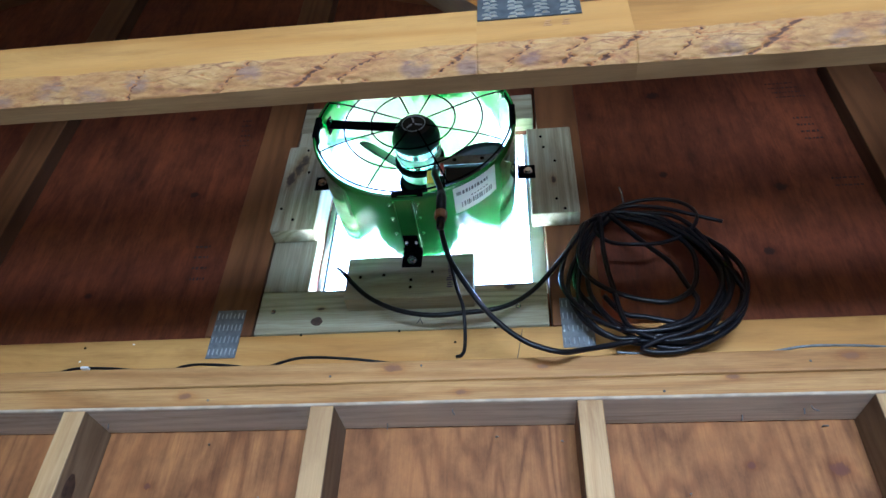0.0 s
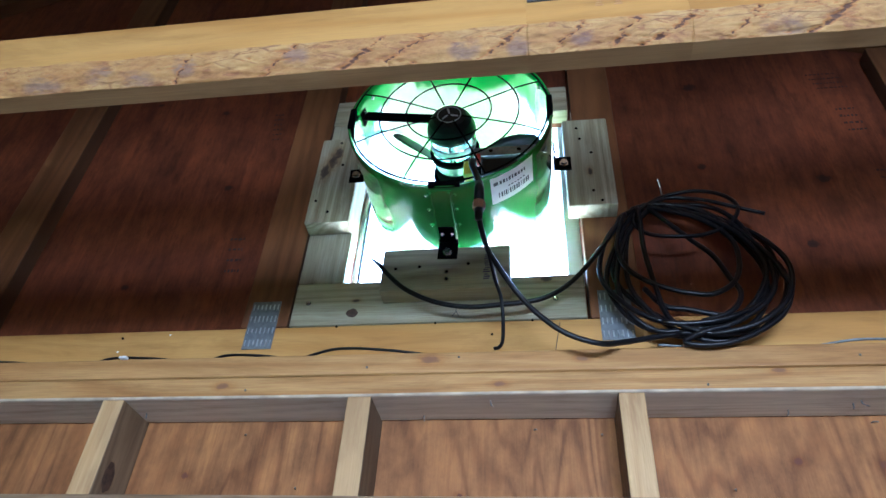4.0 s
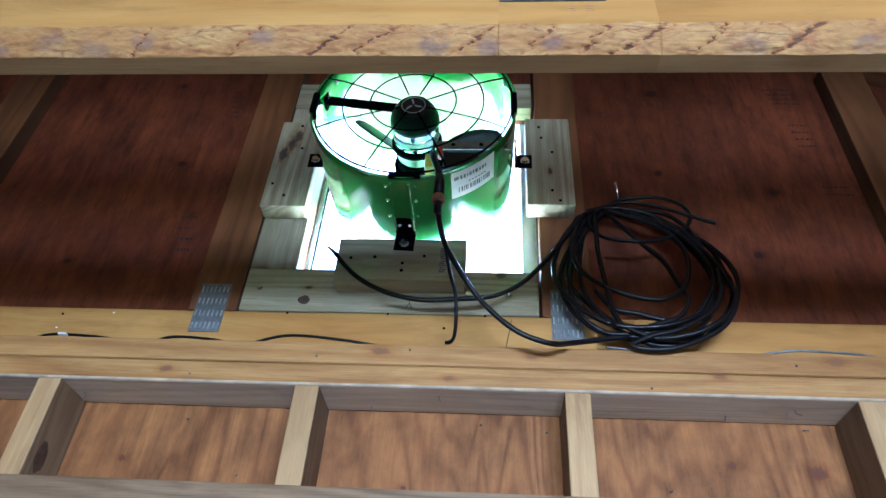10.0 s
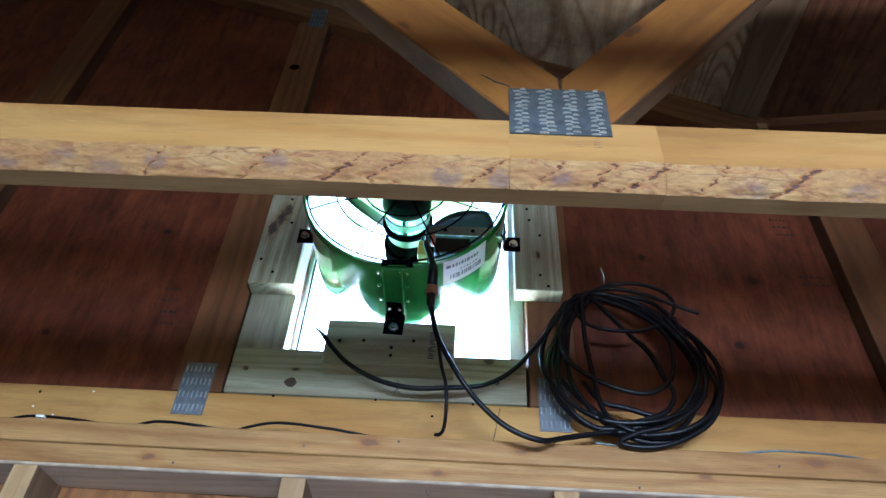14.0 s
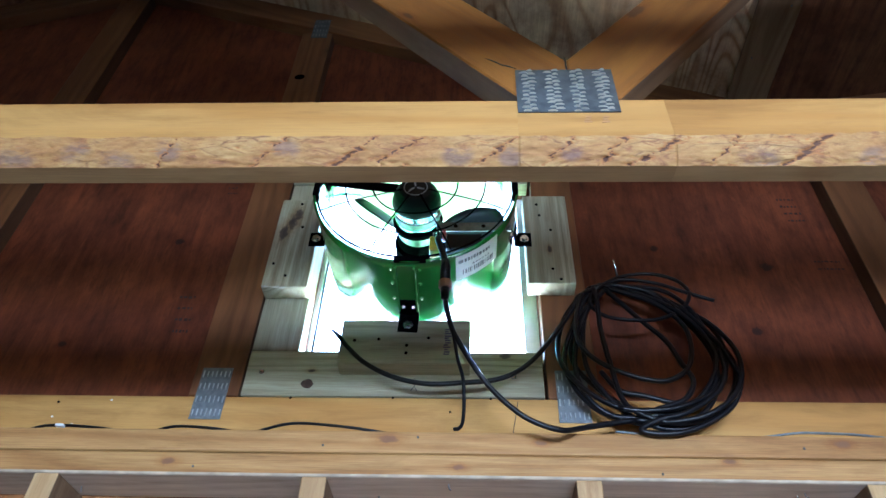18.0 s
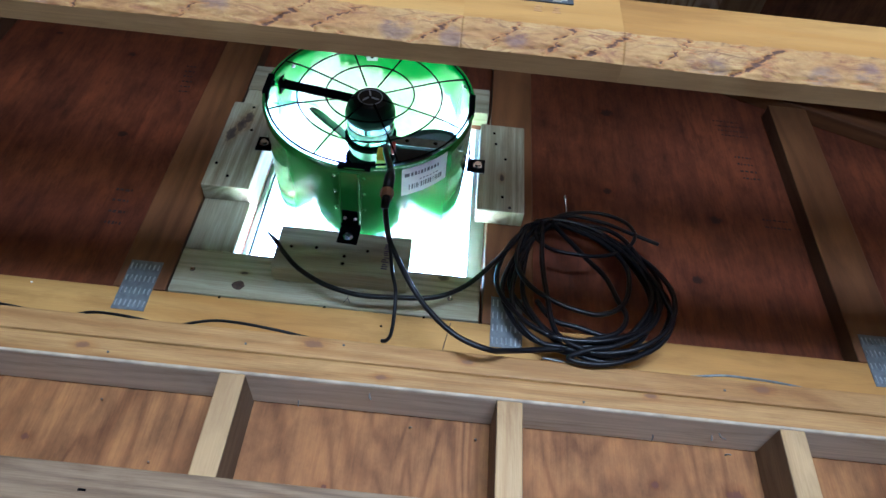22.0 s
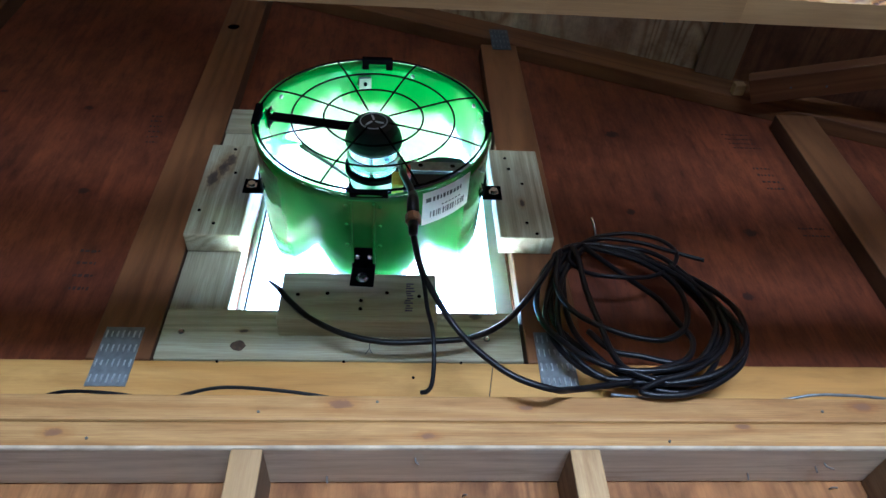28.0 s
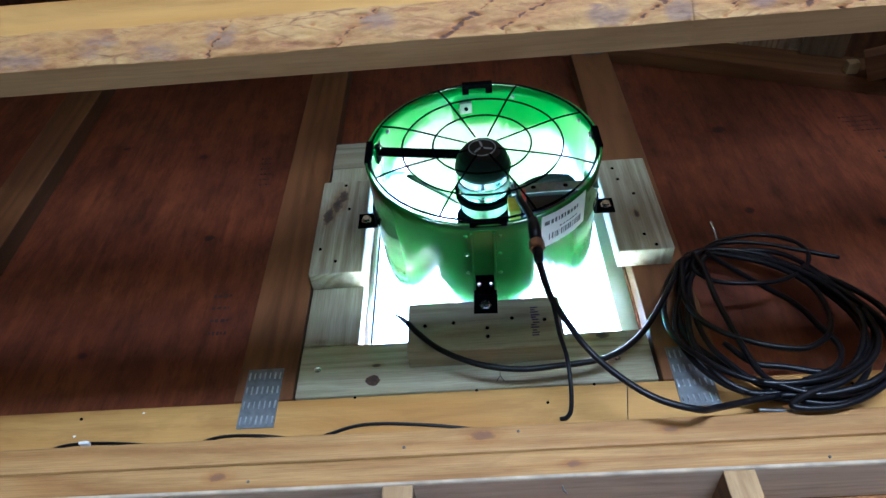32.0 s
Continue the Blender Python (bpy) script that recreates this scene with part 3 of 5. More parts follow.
# ---- gable truss ----
truss = empty("gable_truss", (RIDGE_X, FACE + 0.019, TOP_Z), "brown fir gable truss standing on the top plates", "truss", "roof trusses")
MID = FACE + 0.019
board("bottom_chord", (ROOM[0], MID, TOP_Z + 0.0445), (ROOM[1], MID, TOP_Z + 0.0445), 0.0378, 0.0885, CHORD, truss, "orange-yellow bottom chord")
drop = 0.048
for sx in (-1, 1):
    board("top_chord", (RIDGE_X + sx * 0.002, MID, under(RIDGE_X) + drop), (RIDGE_X + sx * HALF, MID, under(RIDGE_X + HALF) + drop), 0.0378, 0.0885, GABLE, truss, "sloping top chord")
for x in (-3.47, -2.86, -2.25, -1.655, -1.048, -0.433, 0.192, 0.836, 1.44, 2.05):
    side = 0.0445
    top = min(under(x - side), under(x + side)) - 0.001
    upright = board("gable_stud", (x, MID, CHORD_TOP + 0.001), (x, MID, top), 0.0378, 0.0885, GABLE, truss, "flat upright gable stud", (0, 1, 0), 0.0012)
    # the studs' sides get a darker copy: shade put into their colour
    two_tone(upright, STUDSHADE, lambda n: abs(n.z) > 0.8)
    if -1.1 < x < 1:
        tooth_plate(x - 0.030, x + 0.024, 2.482, 2.583, FACE - 0.0002, truss, 7, 4)
        if -1 < x < 0.5:
            tooth_plate(x - 0.016, x + 0.030, under(x) - 0.045, under(x) + 0.055, FACE - 0.0002, truss, 5, 4, mats=[GALVD, GALV])

# ---- the roof truss in front of the gable ----
roof_truss = empty("roof_truss", (RIDGE_X, TRUSS_Y + 0.019, TOP_Z), "fir roof truss with a waney-edged bottom chord", "truss", "roof trusses")
TM = TRUSS_Y + 0.019
CUT_A, CUT_B = 0.061, 0.214


# diagonal clefts: where each leaves the lower arris, where it meets the face, how wide it gapes
CLEFTS = [(-0.84, -0.80, 0.6), (-0.66, -0.63, 0.7), (-0.52, -0.49, 0.5), (-0.303, -0.283, 0.5), (-0.205, -0.172, 0.6), (-0.123, -0.080, 1.0), (-0.083, -0.034, 1.0), (0.014, 0.062, 1.1), (0.081, 0.119, 0.7),
          (0.138, 0.168, 1.2), (0.168, 0.228, 1.5), (0.245, 0.280, 0.6), (0.318, 0.365, 1.3), (0.47, 0.50, 0.8), (0.61, 0.66, 1.0), (0.80, 0.83, 0.7)]
STAINS = [(-0.78, 0.03), (-0.60, 0.02), (-0.45, 0.024), (-0.385, 0.018), (-0.345, 0.022), (-0.29, 0.014), (-0.170, 0.015), (0.000, 0.017), (0.052, 0.012), (0.112, 0.012), (0.292, 0.022), (0.405, 0.018), (0.445, 0.014), (0.57, 0.02), (0.73, 0.03)]


def waney_chord(x0, x1, name, detail):
    """Bottom chord whose lower front corner is a knobbly debarked edge; slot 1 is the edge, slot 2 the underside with
    shade put into its colour.
    """
    n = max(2, int((x1 - x0) / (0.0022 if detail else 0.2)))
    bm = bmesh.new()
    stain, cleft = bm.verts.layers.float.new("stain"), bm.verts.layers.float.new("cleft")
    rows = []
    k = 22 if detail else 2
    for i in range(n + 1):
        x = x0 + (x1 - x0) * i / n
        big = noise.noise(Vector((x * 3.3, 2.0, 0)))
        wz = 2.4665 + 0.006 * big + 0.003 * noise.noise(Vector((x * 23, 5, 0))) + 0.002 * noise.noise(Vector((x * 90, 5, 3)))
        wy = TRUSS_Y + 0.0165 + 0.0035 * noise.noise(Vector((x * 4.1, 9, 0)))
        prof = [(TRUSS_Y + 0.0365, TOP_Z, 0, 0), (TRUSS_Y + 0.0365, CHORD_TOP - 0.002, 0, 0), (TRUSS_Y + 0.0345, CHORD_TOP, 0, 0), (TRUSS_Y + 0.0025, CHORD_TOP, 0, 0), (TRUSS_Y, CHORD_TOP - 0.0025, 0, 0), (TRUSS_Y, wz, 0, 0)]
        for j in range(1, k + 1):
            t = j / (k + 1)
            y, z = TRUSS_Y + (wy - TRUSS_Y) * t, wz + (TOP_Z - wz) * t
            bulge = 0.0032 * math.sin(math.pi * t)
            rough = 0.0016 * noise.noise(Vector((x * 45, y * 160, z * 160))) + 0.0012 * noise.noise(Vector((x * 120, y * 320, z * 320)))
            cut, mark = 0.0, 0.0
            if detail:
                for xa, xb, wide in CLEFTS:
                    line = xb + (xa - xb) * t + 0.006 * noise.noise(Vector((t * 7, xa * 40, 1.0))) + 0.005 * noise.noise(Vector((t * 20, xa * 40, 4.0))) + 0.002 * noise.noise(Vector((t * 60, xa * 40, 6.0)))
                    half = 0.0034 * wide * max(0.2, 0.6 + 1.4 * noise.noise(Vector((t * 6, xa * 70, 8.0))))
                    d = abs(x - line) / half
                    if d < 2:
                        cut = max(cut, 1 - d / 2)
                long = abs(noise.noise(Vector((x * 7.0, t * 4.5, 3.3))))
                cut = max(cut, 0.62 * (1 - long / 0.035)) if long < 0.035 and noise.noise(Vector((x * 5, t * 3, 11))) > -0.02 else cut
                mark = max(max(0.0, 1 - ((x - sx) / (1.1 * r)) ** 2 - ((t - 0.62 - 0.2 * math.sin(sx * 50)) / 0.42) ** 2) for sx, r in STAINS)
            lift = bulge + rough - 0.0042 * cut + 0.0012 * (0.2 < cut < 0.4)
            prof.append((y - 0.7 * lift, z - 0.5 * lift, min(1.0, 1.6 * mark), cut))
        prof.append((wy, TOP_Z + 0.001 * noise.noise(Vector((x * 30, 1, 7))), 0, 0))
        row = []
        for y, z, s, c in prof:
            v = bm.verts.new((x, y, z))
            v[stain], v[cleft] = s, c
            row.append(v)
        rows.append(row)
    m = len(rows[0])
    for a, b in zip(rows, rows[1:]):
        for j in range(m):
            f = bm.faces.new((a[j], a[(j + 1) % m], b[(j + 1) % m], b[j]))
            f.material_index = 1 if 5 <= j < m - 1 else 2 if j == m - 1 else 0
            f.smooth = 5 <= j < m - 1
    bm.faces.new(rows[0])
    bm.faces.new(rows[-1][::-1])
    bmesh.ops.recalc_face_normals(bm, faces=bm.faces[:])
    return part(name, bm, [CHORD, WANE, CHORDSHADE], roof_truss, "orange-yellow chord with rough waney edge")


waney_chord(ROOM[0], -1.3, "bottom_chord", False)
waney_chord(-1.2995, CUT_A - 0.00002, "bottom_chord", True)
waney_chord(CUT_A + 0.00002, CUT_B - 0.00002, "bottom_chord", True)
waney_chord(CUT_B + 0.00002, 1.3, "bottom_chord", True)
waney_chord(1.3005, ROOM[1], "bottom_chord", False)
for sx in (-1, 1):
    board("top_chord", (RIDGE_X + sx * 0.002, TM, under(RIDGE_X) + drop), (RIDGE_X + sx * HALF, TM, under(RIDGE_X + HALF) + drop), 0.0378, 0.0885, GABLE, roof_truss, "sloping top chord")


def web(outline, label):
    """A diagonal web with cut ends, outline in x and z."""
    bm = poly_bm(outline, TRUSS_Y + 0.0003, TRUSS_Y + 0.0377)
    bmesh.ops.bevel(bm, geom=[e for e in bm.edges], offset=0.002, segments=1, affect="EDGES")
    c = sum((Vector((x, TM, z)) for x, z in outline), Vector()) / len(outline)
    a, b = Vector((outline[0][0], TM, outline[0][1])), Vector((outline[1][0], TM, outline[1][1]))
    m, _ = frame_of(a, b)
    m.translation = c
    bm.transform(m.inverted())
    bm.normal_update()
    # edge faces take the greyer copy: shade put into the webs' colour
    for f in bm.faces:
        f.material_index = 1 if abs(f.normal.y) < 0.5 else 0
    return part("web", bm, [WEB, WEBSHADE_BATTEN], roof_truss, label, m)


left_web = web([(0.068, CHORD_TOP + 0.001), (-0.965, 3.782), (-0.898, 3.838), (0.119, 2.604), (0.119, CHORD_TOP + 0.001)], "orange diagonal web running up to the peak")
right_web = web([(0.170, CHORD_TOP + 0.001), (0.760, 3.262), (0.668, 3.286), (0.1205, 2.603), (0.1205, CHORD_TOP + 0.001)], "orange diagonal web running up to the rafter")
tooth_plate(0.062, 0.167, 2.503, 2.580, TRUSS_Y - 0.0003, roof_truss, 4, 11, True, mats=[GALVD, TEETHGLINT])
for dx in (0.128, 0.146):
    for k in range(3):
        part("grade_stamp", box_bm(dx + 0.001 * k, dx + 0.008 - 0.0015 * (k == 1), TRUSS_Y - 0.0004, TRUSS_Y, 2.4865 + 0.004 * k, 2.4887 + 0.004 * k), FADED, roof_truss, "faint ink stamp bar")

# unseen plain trusses, added over and behind the camera; their chords shade the gable
far = empty("roof_truss", (RIDGE_X, TM - 0.6096, TOP_Z), "unseen plain fir roof truss farther back, added for its shade", "truss", "roof trusses")
FY = TM - 0.6096
board("bottom_chord", (ROOM[0], FY, TOP_Z + 0.0445), (ROOM[1], FY, TOP_Z + 0.0445), 0.0378, 0.0885, CHORD, far)
for sx in (-1, 1):
    board("top_chord", (RIDGE_X + sx * 0.002, FY, under(RIDGE_X) + drop), (RIDGE_X + sx * HALF, FY, under(RIDGE_X + HALF) + drop), 0.0378, 0.0885, GABLE, far)
for k in range(1, 9):
    copy_thing(far, Matrix.Translation((RIDGE_X, FY - 0.6096 * k, TOP_Z)))

# ---- roof brace and blocking ----
brace = board("roof_brace", (0.735, 0.015, under(0.735) - 0.0165), (2.0, -0.59, under(2.0) - 0.0165), 0.066, 0.028, GABLE, None, "", (0.5, 1, 0))
tagged(brace, "brown diagonal brace under the rafters", "brace")
zb = top_at(0.70)
blocking = board("deck_batten", (0.70, FACE - 0.002, zb - 0.0115), (0.70, TRUSS_Y + 0.04, zb - 0.0115), 0.089, 0.019, WEBSHADE_BATTEN, None, "", (1, 0, -SLOPE))
tagged(blocking, "pale wood batten under the roof decking joint", "batten")

tagged(link("wood_offcut", box_bm(0.717, 0.742, 0.024, 0.0505, under(0.72) + 0.004, under(0.72) + 0.024, 0.002), STUD), "small pale wood offcut nailed beside the brace", "offcut")

for ob, places in ((brace, ((0.80, 0.0), (0.86, 0.02))), (blocking, ((0.68, -0.08), (0.72, -0.22), (0.685, -0.40)))):
    for x, y in places:
        y = y if ob is blocking else 0.015 - (x - 0.735) * 0.478 + y * 0.4
        z = zb - 0.0213 - SLOPE * (x - 0.70) if ob is blocking else under(x) - 0.0312
        part("nail_head", lathe_bm([(0.0, -0.001), (0.0026, -0.0008), (0.003, 0.0)], 8), GALVD, ob, "", Matrix.Translation((x, y, z)) @ Matrix.Rotation(radians(90), 4, "X"))

# ---- opening surround ----
OPEN = "fan opening surround"


def lumber_thing(name, x0, x1, y0, y1, z0, z1, along, mat, label, category="board"):
    if along == "x":
        ob = board(name, (x0, (y0 + y1) / 2, (z0 + z1) / 2), (x1, (y0 + y1) / 2, (z0 + z1) / 2), y1 - y0, z1 - z0, mat)
    else:
        ob = board(name, ((x0 + x1) / 2, (y0 + y1) / 2, z0), ((x0 + x1) / 2, (y0 + y1) / 2, z1), y1 - y0, x1 - x0, mat)
    return tagged(ob, label, category, OPEN)


sill = lumber_thing("sill_board", -0.386, 0.142, FACE, SKIN, 2.5295, 2.6215, "x", TREATED, "pale green treated sill board with a dark knot")
lumber_thing("side_board", -0.386, -0.299, FACE + 0.001, SKIN, 2.6225, 3.072, "z", TREATED, "pale treated upright board beside the opening")
lumber_thing("head_board", -0.388, 0.142, FACE + 0.001, SKIN, 3.074, 3.158, "x", TREATED, "pale treated board over the opening")
left_block = lumber_thing("mounting_block", -0.386, -0.297, FACE - 0.038, FACE, 2.742, 2.982, "z", TREATED, "treated mounting block with a long brown knot", "block")
right_block = lumber_thing("mounting_block", 0.124, 0.214, FACE - 0.038, FACE, 2.752, 2.993, "z", TREATED, "treated mounting block screwed to the gable stud", "block")
low_block = lumber_thing("mounting_block", -0.217, 0.014, FACE - 0.038, FACE, 2.571, 2.664, "x", TREATED, "wide treated mounting block with violet ink stamp", "block")

vent = empty("vent_frame", (-0.09, SKIN + 0.012, 2.62), "white vinyl frame round the fan opening", "vent frame")
VX0, VX1, VZ0, VZ1 = HOLE[0] - 0.004, HOLE[1] + 0.004, HOLE[2] - 0.004, HOLE[3] + 0.004
for nm, b in (("jamb", (VX0 - 0.03, VX0 + 0.012, VZ0, VZ1)), ("jamb", (0.118, VX1 + 0.03, VZ0, VZ1)), ("sill", (VX0 - 0.03, VX1 + 0.03, VZ0 - 0.04, VZ0)), ("head", (VX0 - 0.03, VX1 + 0.03, VZ1, VZ1 + 0.04))):
    part(nm, box_bm(b[0], b[1], SKIN + 0.013, SKIN + 0.075, b[2], b[3], 0.002), WHITE, vent)
part("seal_strip", box_bm(VX0 + 0.0125, VX0 + 0.0155, SKIN + 0.02, SKIN + 0.03, VZ0 + 0.002, VZ1 - 0.002), BLACK, vent, "thin dark seal")

# ---- fan ----
FX, FZ, FR = -0.0875, 2.8635, 0.187
FRONT, REAR = -0.133, 0.150
AX = Matrix.Translation((FX, 0, FZ))
fan = empty("exhaust_fan", (FX, 0.02, FZ - FR), "green enamelled exhaust fan hung on four mounting blocks", "fan")


def dent(ang, y):
    """How far the thin sheet is pressed in so that its white reflections fit the camera's view, at an angle from the
    drum's foot in degrees, towards its rear.
    """
    deep = max(0.0, min(1.0, (y - FRONT - 0.06) / 0.16)) ** 1.5
    return deep * (0.0042 * math.exp(-((ang + 29) / 6.5) ** 2) + 0.0052 * math.exp(-((ang - 37) / 7.5) ** 2) + 0.003 * math.exp(-((ang + 75) / 12) ** 2) + 0.003 * math.exp(-((ang - 84) / 12) ** 2))


drum = lathe_bm([(FR, FRONT + (REAR - FRONT) * k / 14) for k in range(15)] + [(FR - 0.0016, REAR - (REAR - FRONT) * k / 14) for k in range(15)], 144, True)
for v in drum.verts:
    r = math.hypot(v.co.x, v.co.z)
    k = 1 - dent(math.degrees(math.atan2(v.co.x, -v.co.z)), v.co.y) / r
    v.co.x, v.co.z = v.co.x * k, v.co.z * k
housing = part("housing", drum, GREEN, fan, "glossy green sheet-steel drum", AX, True)
part("rim_bead", tube_bm([Vector((FR * math.cos(2 * math.pi * k / 96), FRONT, FR * math.sin(2 * math.pi * k / 96))) for k in range(96)], 0.0022, 8, True), GREEN, housing, "", AX, True)


def wire_ring(r, y, rad):
    return tube_bm([Vector((r * math.cos(2 * math.pi * k / 72), y, r * math.sin(2 * math.pi * k / 72))) for k in range(72)], rad, 6, True)


part("guard_ring", wire_ring(FR - 0.006, FRONT - 0.004, 0.0018), BRKT, fan, "black wire outer ring of the guard", AX, True)
for r in (0.1285, 0.0785):
    part("guard_ring", wire_ring(r, FRONT - 0.006, 0.0015), BRKT, fan, "black guard wire ring", AX, True)
for k in range(8):
    a = radians(22.5 + 45 * k)
    d = Vector((math.cos(a), 0, math.sin(a)))
    pts = [d * (FR - 0.005) + Vector((0, FRONT - 0.004, 0)), d * 0.13 + Vector((0, FRONT - 0.0075, 0)), d * 0.026 + Vector((0, FRONT - 0.001, 0))]
    part("guard_spoke", tube_bm(spline(pts, 5), 0.0015, 6), BRKT, fan, "black guard wire spoke", AX, True)
for k in range(4):
    m = AX @ Matrix.Rotation(radians(90 * k), 4, "Y")
    clip = part("guard_clip", box_bm(-0.027, 0.027, FRONT - 0.006, FRONT + 0.004, FR - (0.005 if k == 2 else 0.010), FR + 0.0012, 0.0015), BRKT, fan, "black guard clip", m)
    for dx in (-0.021, 0.021):
        part("clip_foot", box_bm(dx - 0.006, dx + 0.006, FRONT + 0.004, FRONT + 0.016, FR - 0.008, FR - 0.002, 0.001), BRKT, clip, "", m)

motor = part("motor", lathe_bm([(0.0, -0.088), (0.0435, -0.088), (0.0435, -0.077), (0.042, -0.076), (0.042, -0.074), (0.0435, -0.073), (0.0435, -0.060), (0.042, -0.059), (0.042, -0.057), (0.0435, -0.056), (0.0435, -0.047), (0.0, -0.047)], 48), STEEL, fan, "bright steel motor can", AX)
part("motor_band", lathe_bm([(0.0436, -0.0725), (0.0442, -0.072), (0.0442, -0.061), (0.0436, -0.0605)], 48, True), GALV, motor, "grey band", AX)
part("motor_foot", lathe_bm([(0.0, -0.0468), (0.047, -0.0468), (0.0485, -0.044), (0.0485, -0.036), (0.0, -0.036)], 48), BRKT, motor, "black motor flange", AX)
part("motor_shell", lathe_bm([(0.0, -0.0358), (0.041, -0.0358), (0.041, -0.010), (0.0, -0.010)], 48), GALV, motor, "grey steel rear shell", AX)
part("motor_base", lathe_bm([(0.0, -0.0098), (0.0425, -0.0098), (0.0435, -0.007), (0.0435, 0.012), (0.0, 0.012)], 48), BRKT, motor, "black motor base", AX)
cap = part("motor_cap", lathe_bm([(0.0, -0.130), (0.024, -0.1295), (0.031, -0.1265), (0.039, -0.116), (0.0445, -0.104), (0.0465, -0.096), (0.0465, -0.092), (0.043, -0.0885), (0.0, -0.0885)], 56), BLACK, fan, "black domed motor cap", AX, False)
logo = bmesh.new()
tube_bm([Vector((0.0215 * math.cos(2 * math.pi * k / 40), -0.1304, 0.0215 * math.sin(2 * math.pi * k / 40))) for k in range(40)], 0.0009, 5, True, logo)
for k in range(3):
    a0 = radians(90 + 120 * k)
    tube_bm([Vector((r * math.cos(a0 + 14 * r), -0.1303, r * math.sin(a0 + 14 * r))) for r in (0.003, 0.008, 0.013, 0.017)], [0.0014, 0.0019, 0.0019, 0.0012], 5, False, logo)
part("emblem", logo, EMBLEM, cap, "grey three-bladed emblem in a ring", AX)


# the flat arm climbs a little from the motor to its screwed tab on the drum
ARM = AX @ Matrix.Translation((0, 0, 0.029)) @ Matrix.Rotation(-radians(170.6), 4, "Y")
arm = part("motor_arm", box_bm(0.036, 0.180, -0.095, -0.092, -0.012, 0.012, 0.0008), BRKT, fan, "black flat motor arm", ARM)
part("arm_tab", box_bm(0.1765, 0.1795, -0.108, -0.076, -0.012, 0.012, 0.0008), BRKT, arm, "", ARM)
part("screw", lathe_bm([(0.0, 0.170), (0.004, 0.171), (0.004, 0.1763), (0.0, 0.1763)], 10), STEEL, arm, "", ARM @ Matrix.Translation((0, -0.103, 0)) @ Matrix.Rotation(radians(-90), 4, "Z"))
part("wiring_bracket", box_bm(0.040, FR - 0.012, -0.100, -0.097, -0.083, -0.062, 0.0008), GALV, fan, "galvanised strip with holes", AX)
for dx in (0.075, 0.125):
    disc_bm = lathe_bm([(0.0, -0.1006), (0.004, -0.1006), (0.004, -0.1001)], 12)
    part("strip_hole", disc_bm, BRKT, fan, "", AX @ Matrix.Translation((dx, 0, -0.072)))
part("wiring_box", box_bm(0.058, 0.122, -0.096, -0.055, -0.122, -0.086, 0.003), BLACK, fan, "black wiring box", AX)
for turn in (-13, -133, -253):
    bm = bmesh.new()
    rows = []
    for i in range(9):
        t = i / 8
        r = 0.045 + t * (FR - 0.045 - 0.008)
        half = 0.028 + 0.028 * math.sin(math.pi * (0.15 + 0.75 * t))
        pitch = radians(58 - 8 * t)
        row = []
        for j in range(7):
            s = (j / 6 - 0.5) * 2
            w = s * half + 0.02 * t
            row.append(bm.verts.new((r - 0.012 * s * s * t, 0.030 - w * math.sin(pitch) * 0.8 - 0.006 * (1 - s * s), w * math.cos(pitch))))
        rows.append(row)
    for a, b in zip(rows, rows[1:]):
        for j in range(6):
            bm.faces.new((a[j], a[j + 1], b[j + 1], b[j]))
    bmesh.ops.solidify(bm, geom=bm.faces[:], thickness=0.0018)
    part("blade", bm, ALLOY, fan, "curved grey fan blade", AX @ Matrix.Rotation(radians(turn), 4, "Y"), True)
part("blade_hub", lathe_bm([(0.0, 0.017), (0.05, 0.017), (0.05, 0.045), (0.0, 0.045)], 40), BRKT, fan, "", AX)
for a, y in ((100, -0.085), (70, -0.11), (25, -0.115), (12, -0.11), (150, -0.11)):
    m = AX @ Matrix.Rotation(-radians(a), 4, "Y")
    part("screw", lathe_bm([(0.0, -0.0035), (0.003, -0.003), (0.004, 0.0)], 10), GALV, housing, "small steel screw", m @ Matrix.Translation((FR - 0.0018, y, 0)) @ Matrix.Rotation(radians(-90), 4, "Z"))
part("square_nut", box_bm(FR - 0.008, FR - 0.002, -0.10, -0.078, -0.011, 0.011, 0.001), GALV, housing, "square steel nut plate", AX @ Matrix.Rotation(-radians(97), 4, "Y"))
part("nut_hole", lathe_bm([(0.0, -0.0105), (0.0035, -0.0105), (0.0035, -0.008)], 12), BRKT, housing, "", AX @ Matrix.Rotation(-radians(97), 4, "Y") @ Matrix.Translation((FR, -0.089, 0)) @ Matrix.Rotation(radians(-90), 4, "Z"))

# seam strap under the drum
strap = part("seam_strap", box_bm(-0.020, 0.020, FRONT + 0.01, -0.0, FR - 0.0006, FR + 0.0014, 0.0004), GREEN, fan, "green riveted seam strap", AX @ Matrix.Rotation(radians(180 + 2.8), 4, "Y"))
SM = AX @ Matrix.Rotation(radians(180 + 2.8), 4, "Y")
for dx in (-0.016, 0.016):
    part("seam_ridge", box_bm(dx - 0.0022, dx + 0.0022, FRONT + 0.012, -0.002, FR + 0.0014, FR + 0.006, 0.001), GREEN, strap, "", SM)
for y in (FRONT + 0.022, FRONT + 0.058, FRONT + 0.098):
    for dx in (-0.0245, 0.0245):
        part("rivet", lathe_bm([(0.0, -0.003), (0.0024, -0.0022), (0.0034, 0.0)], 10), GREEN, strap, "painted rivet", SM @ Matrix.Translation((dx, y, FR - 0.0008)) @ Matrix.Rotation(radians(-90), 4, "X"))


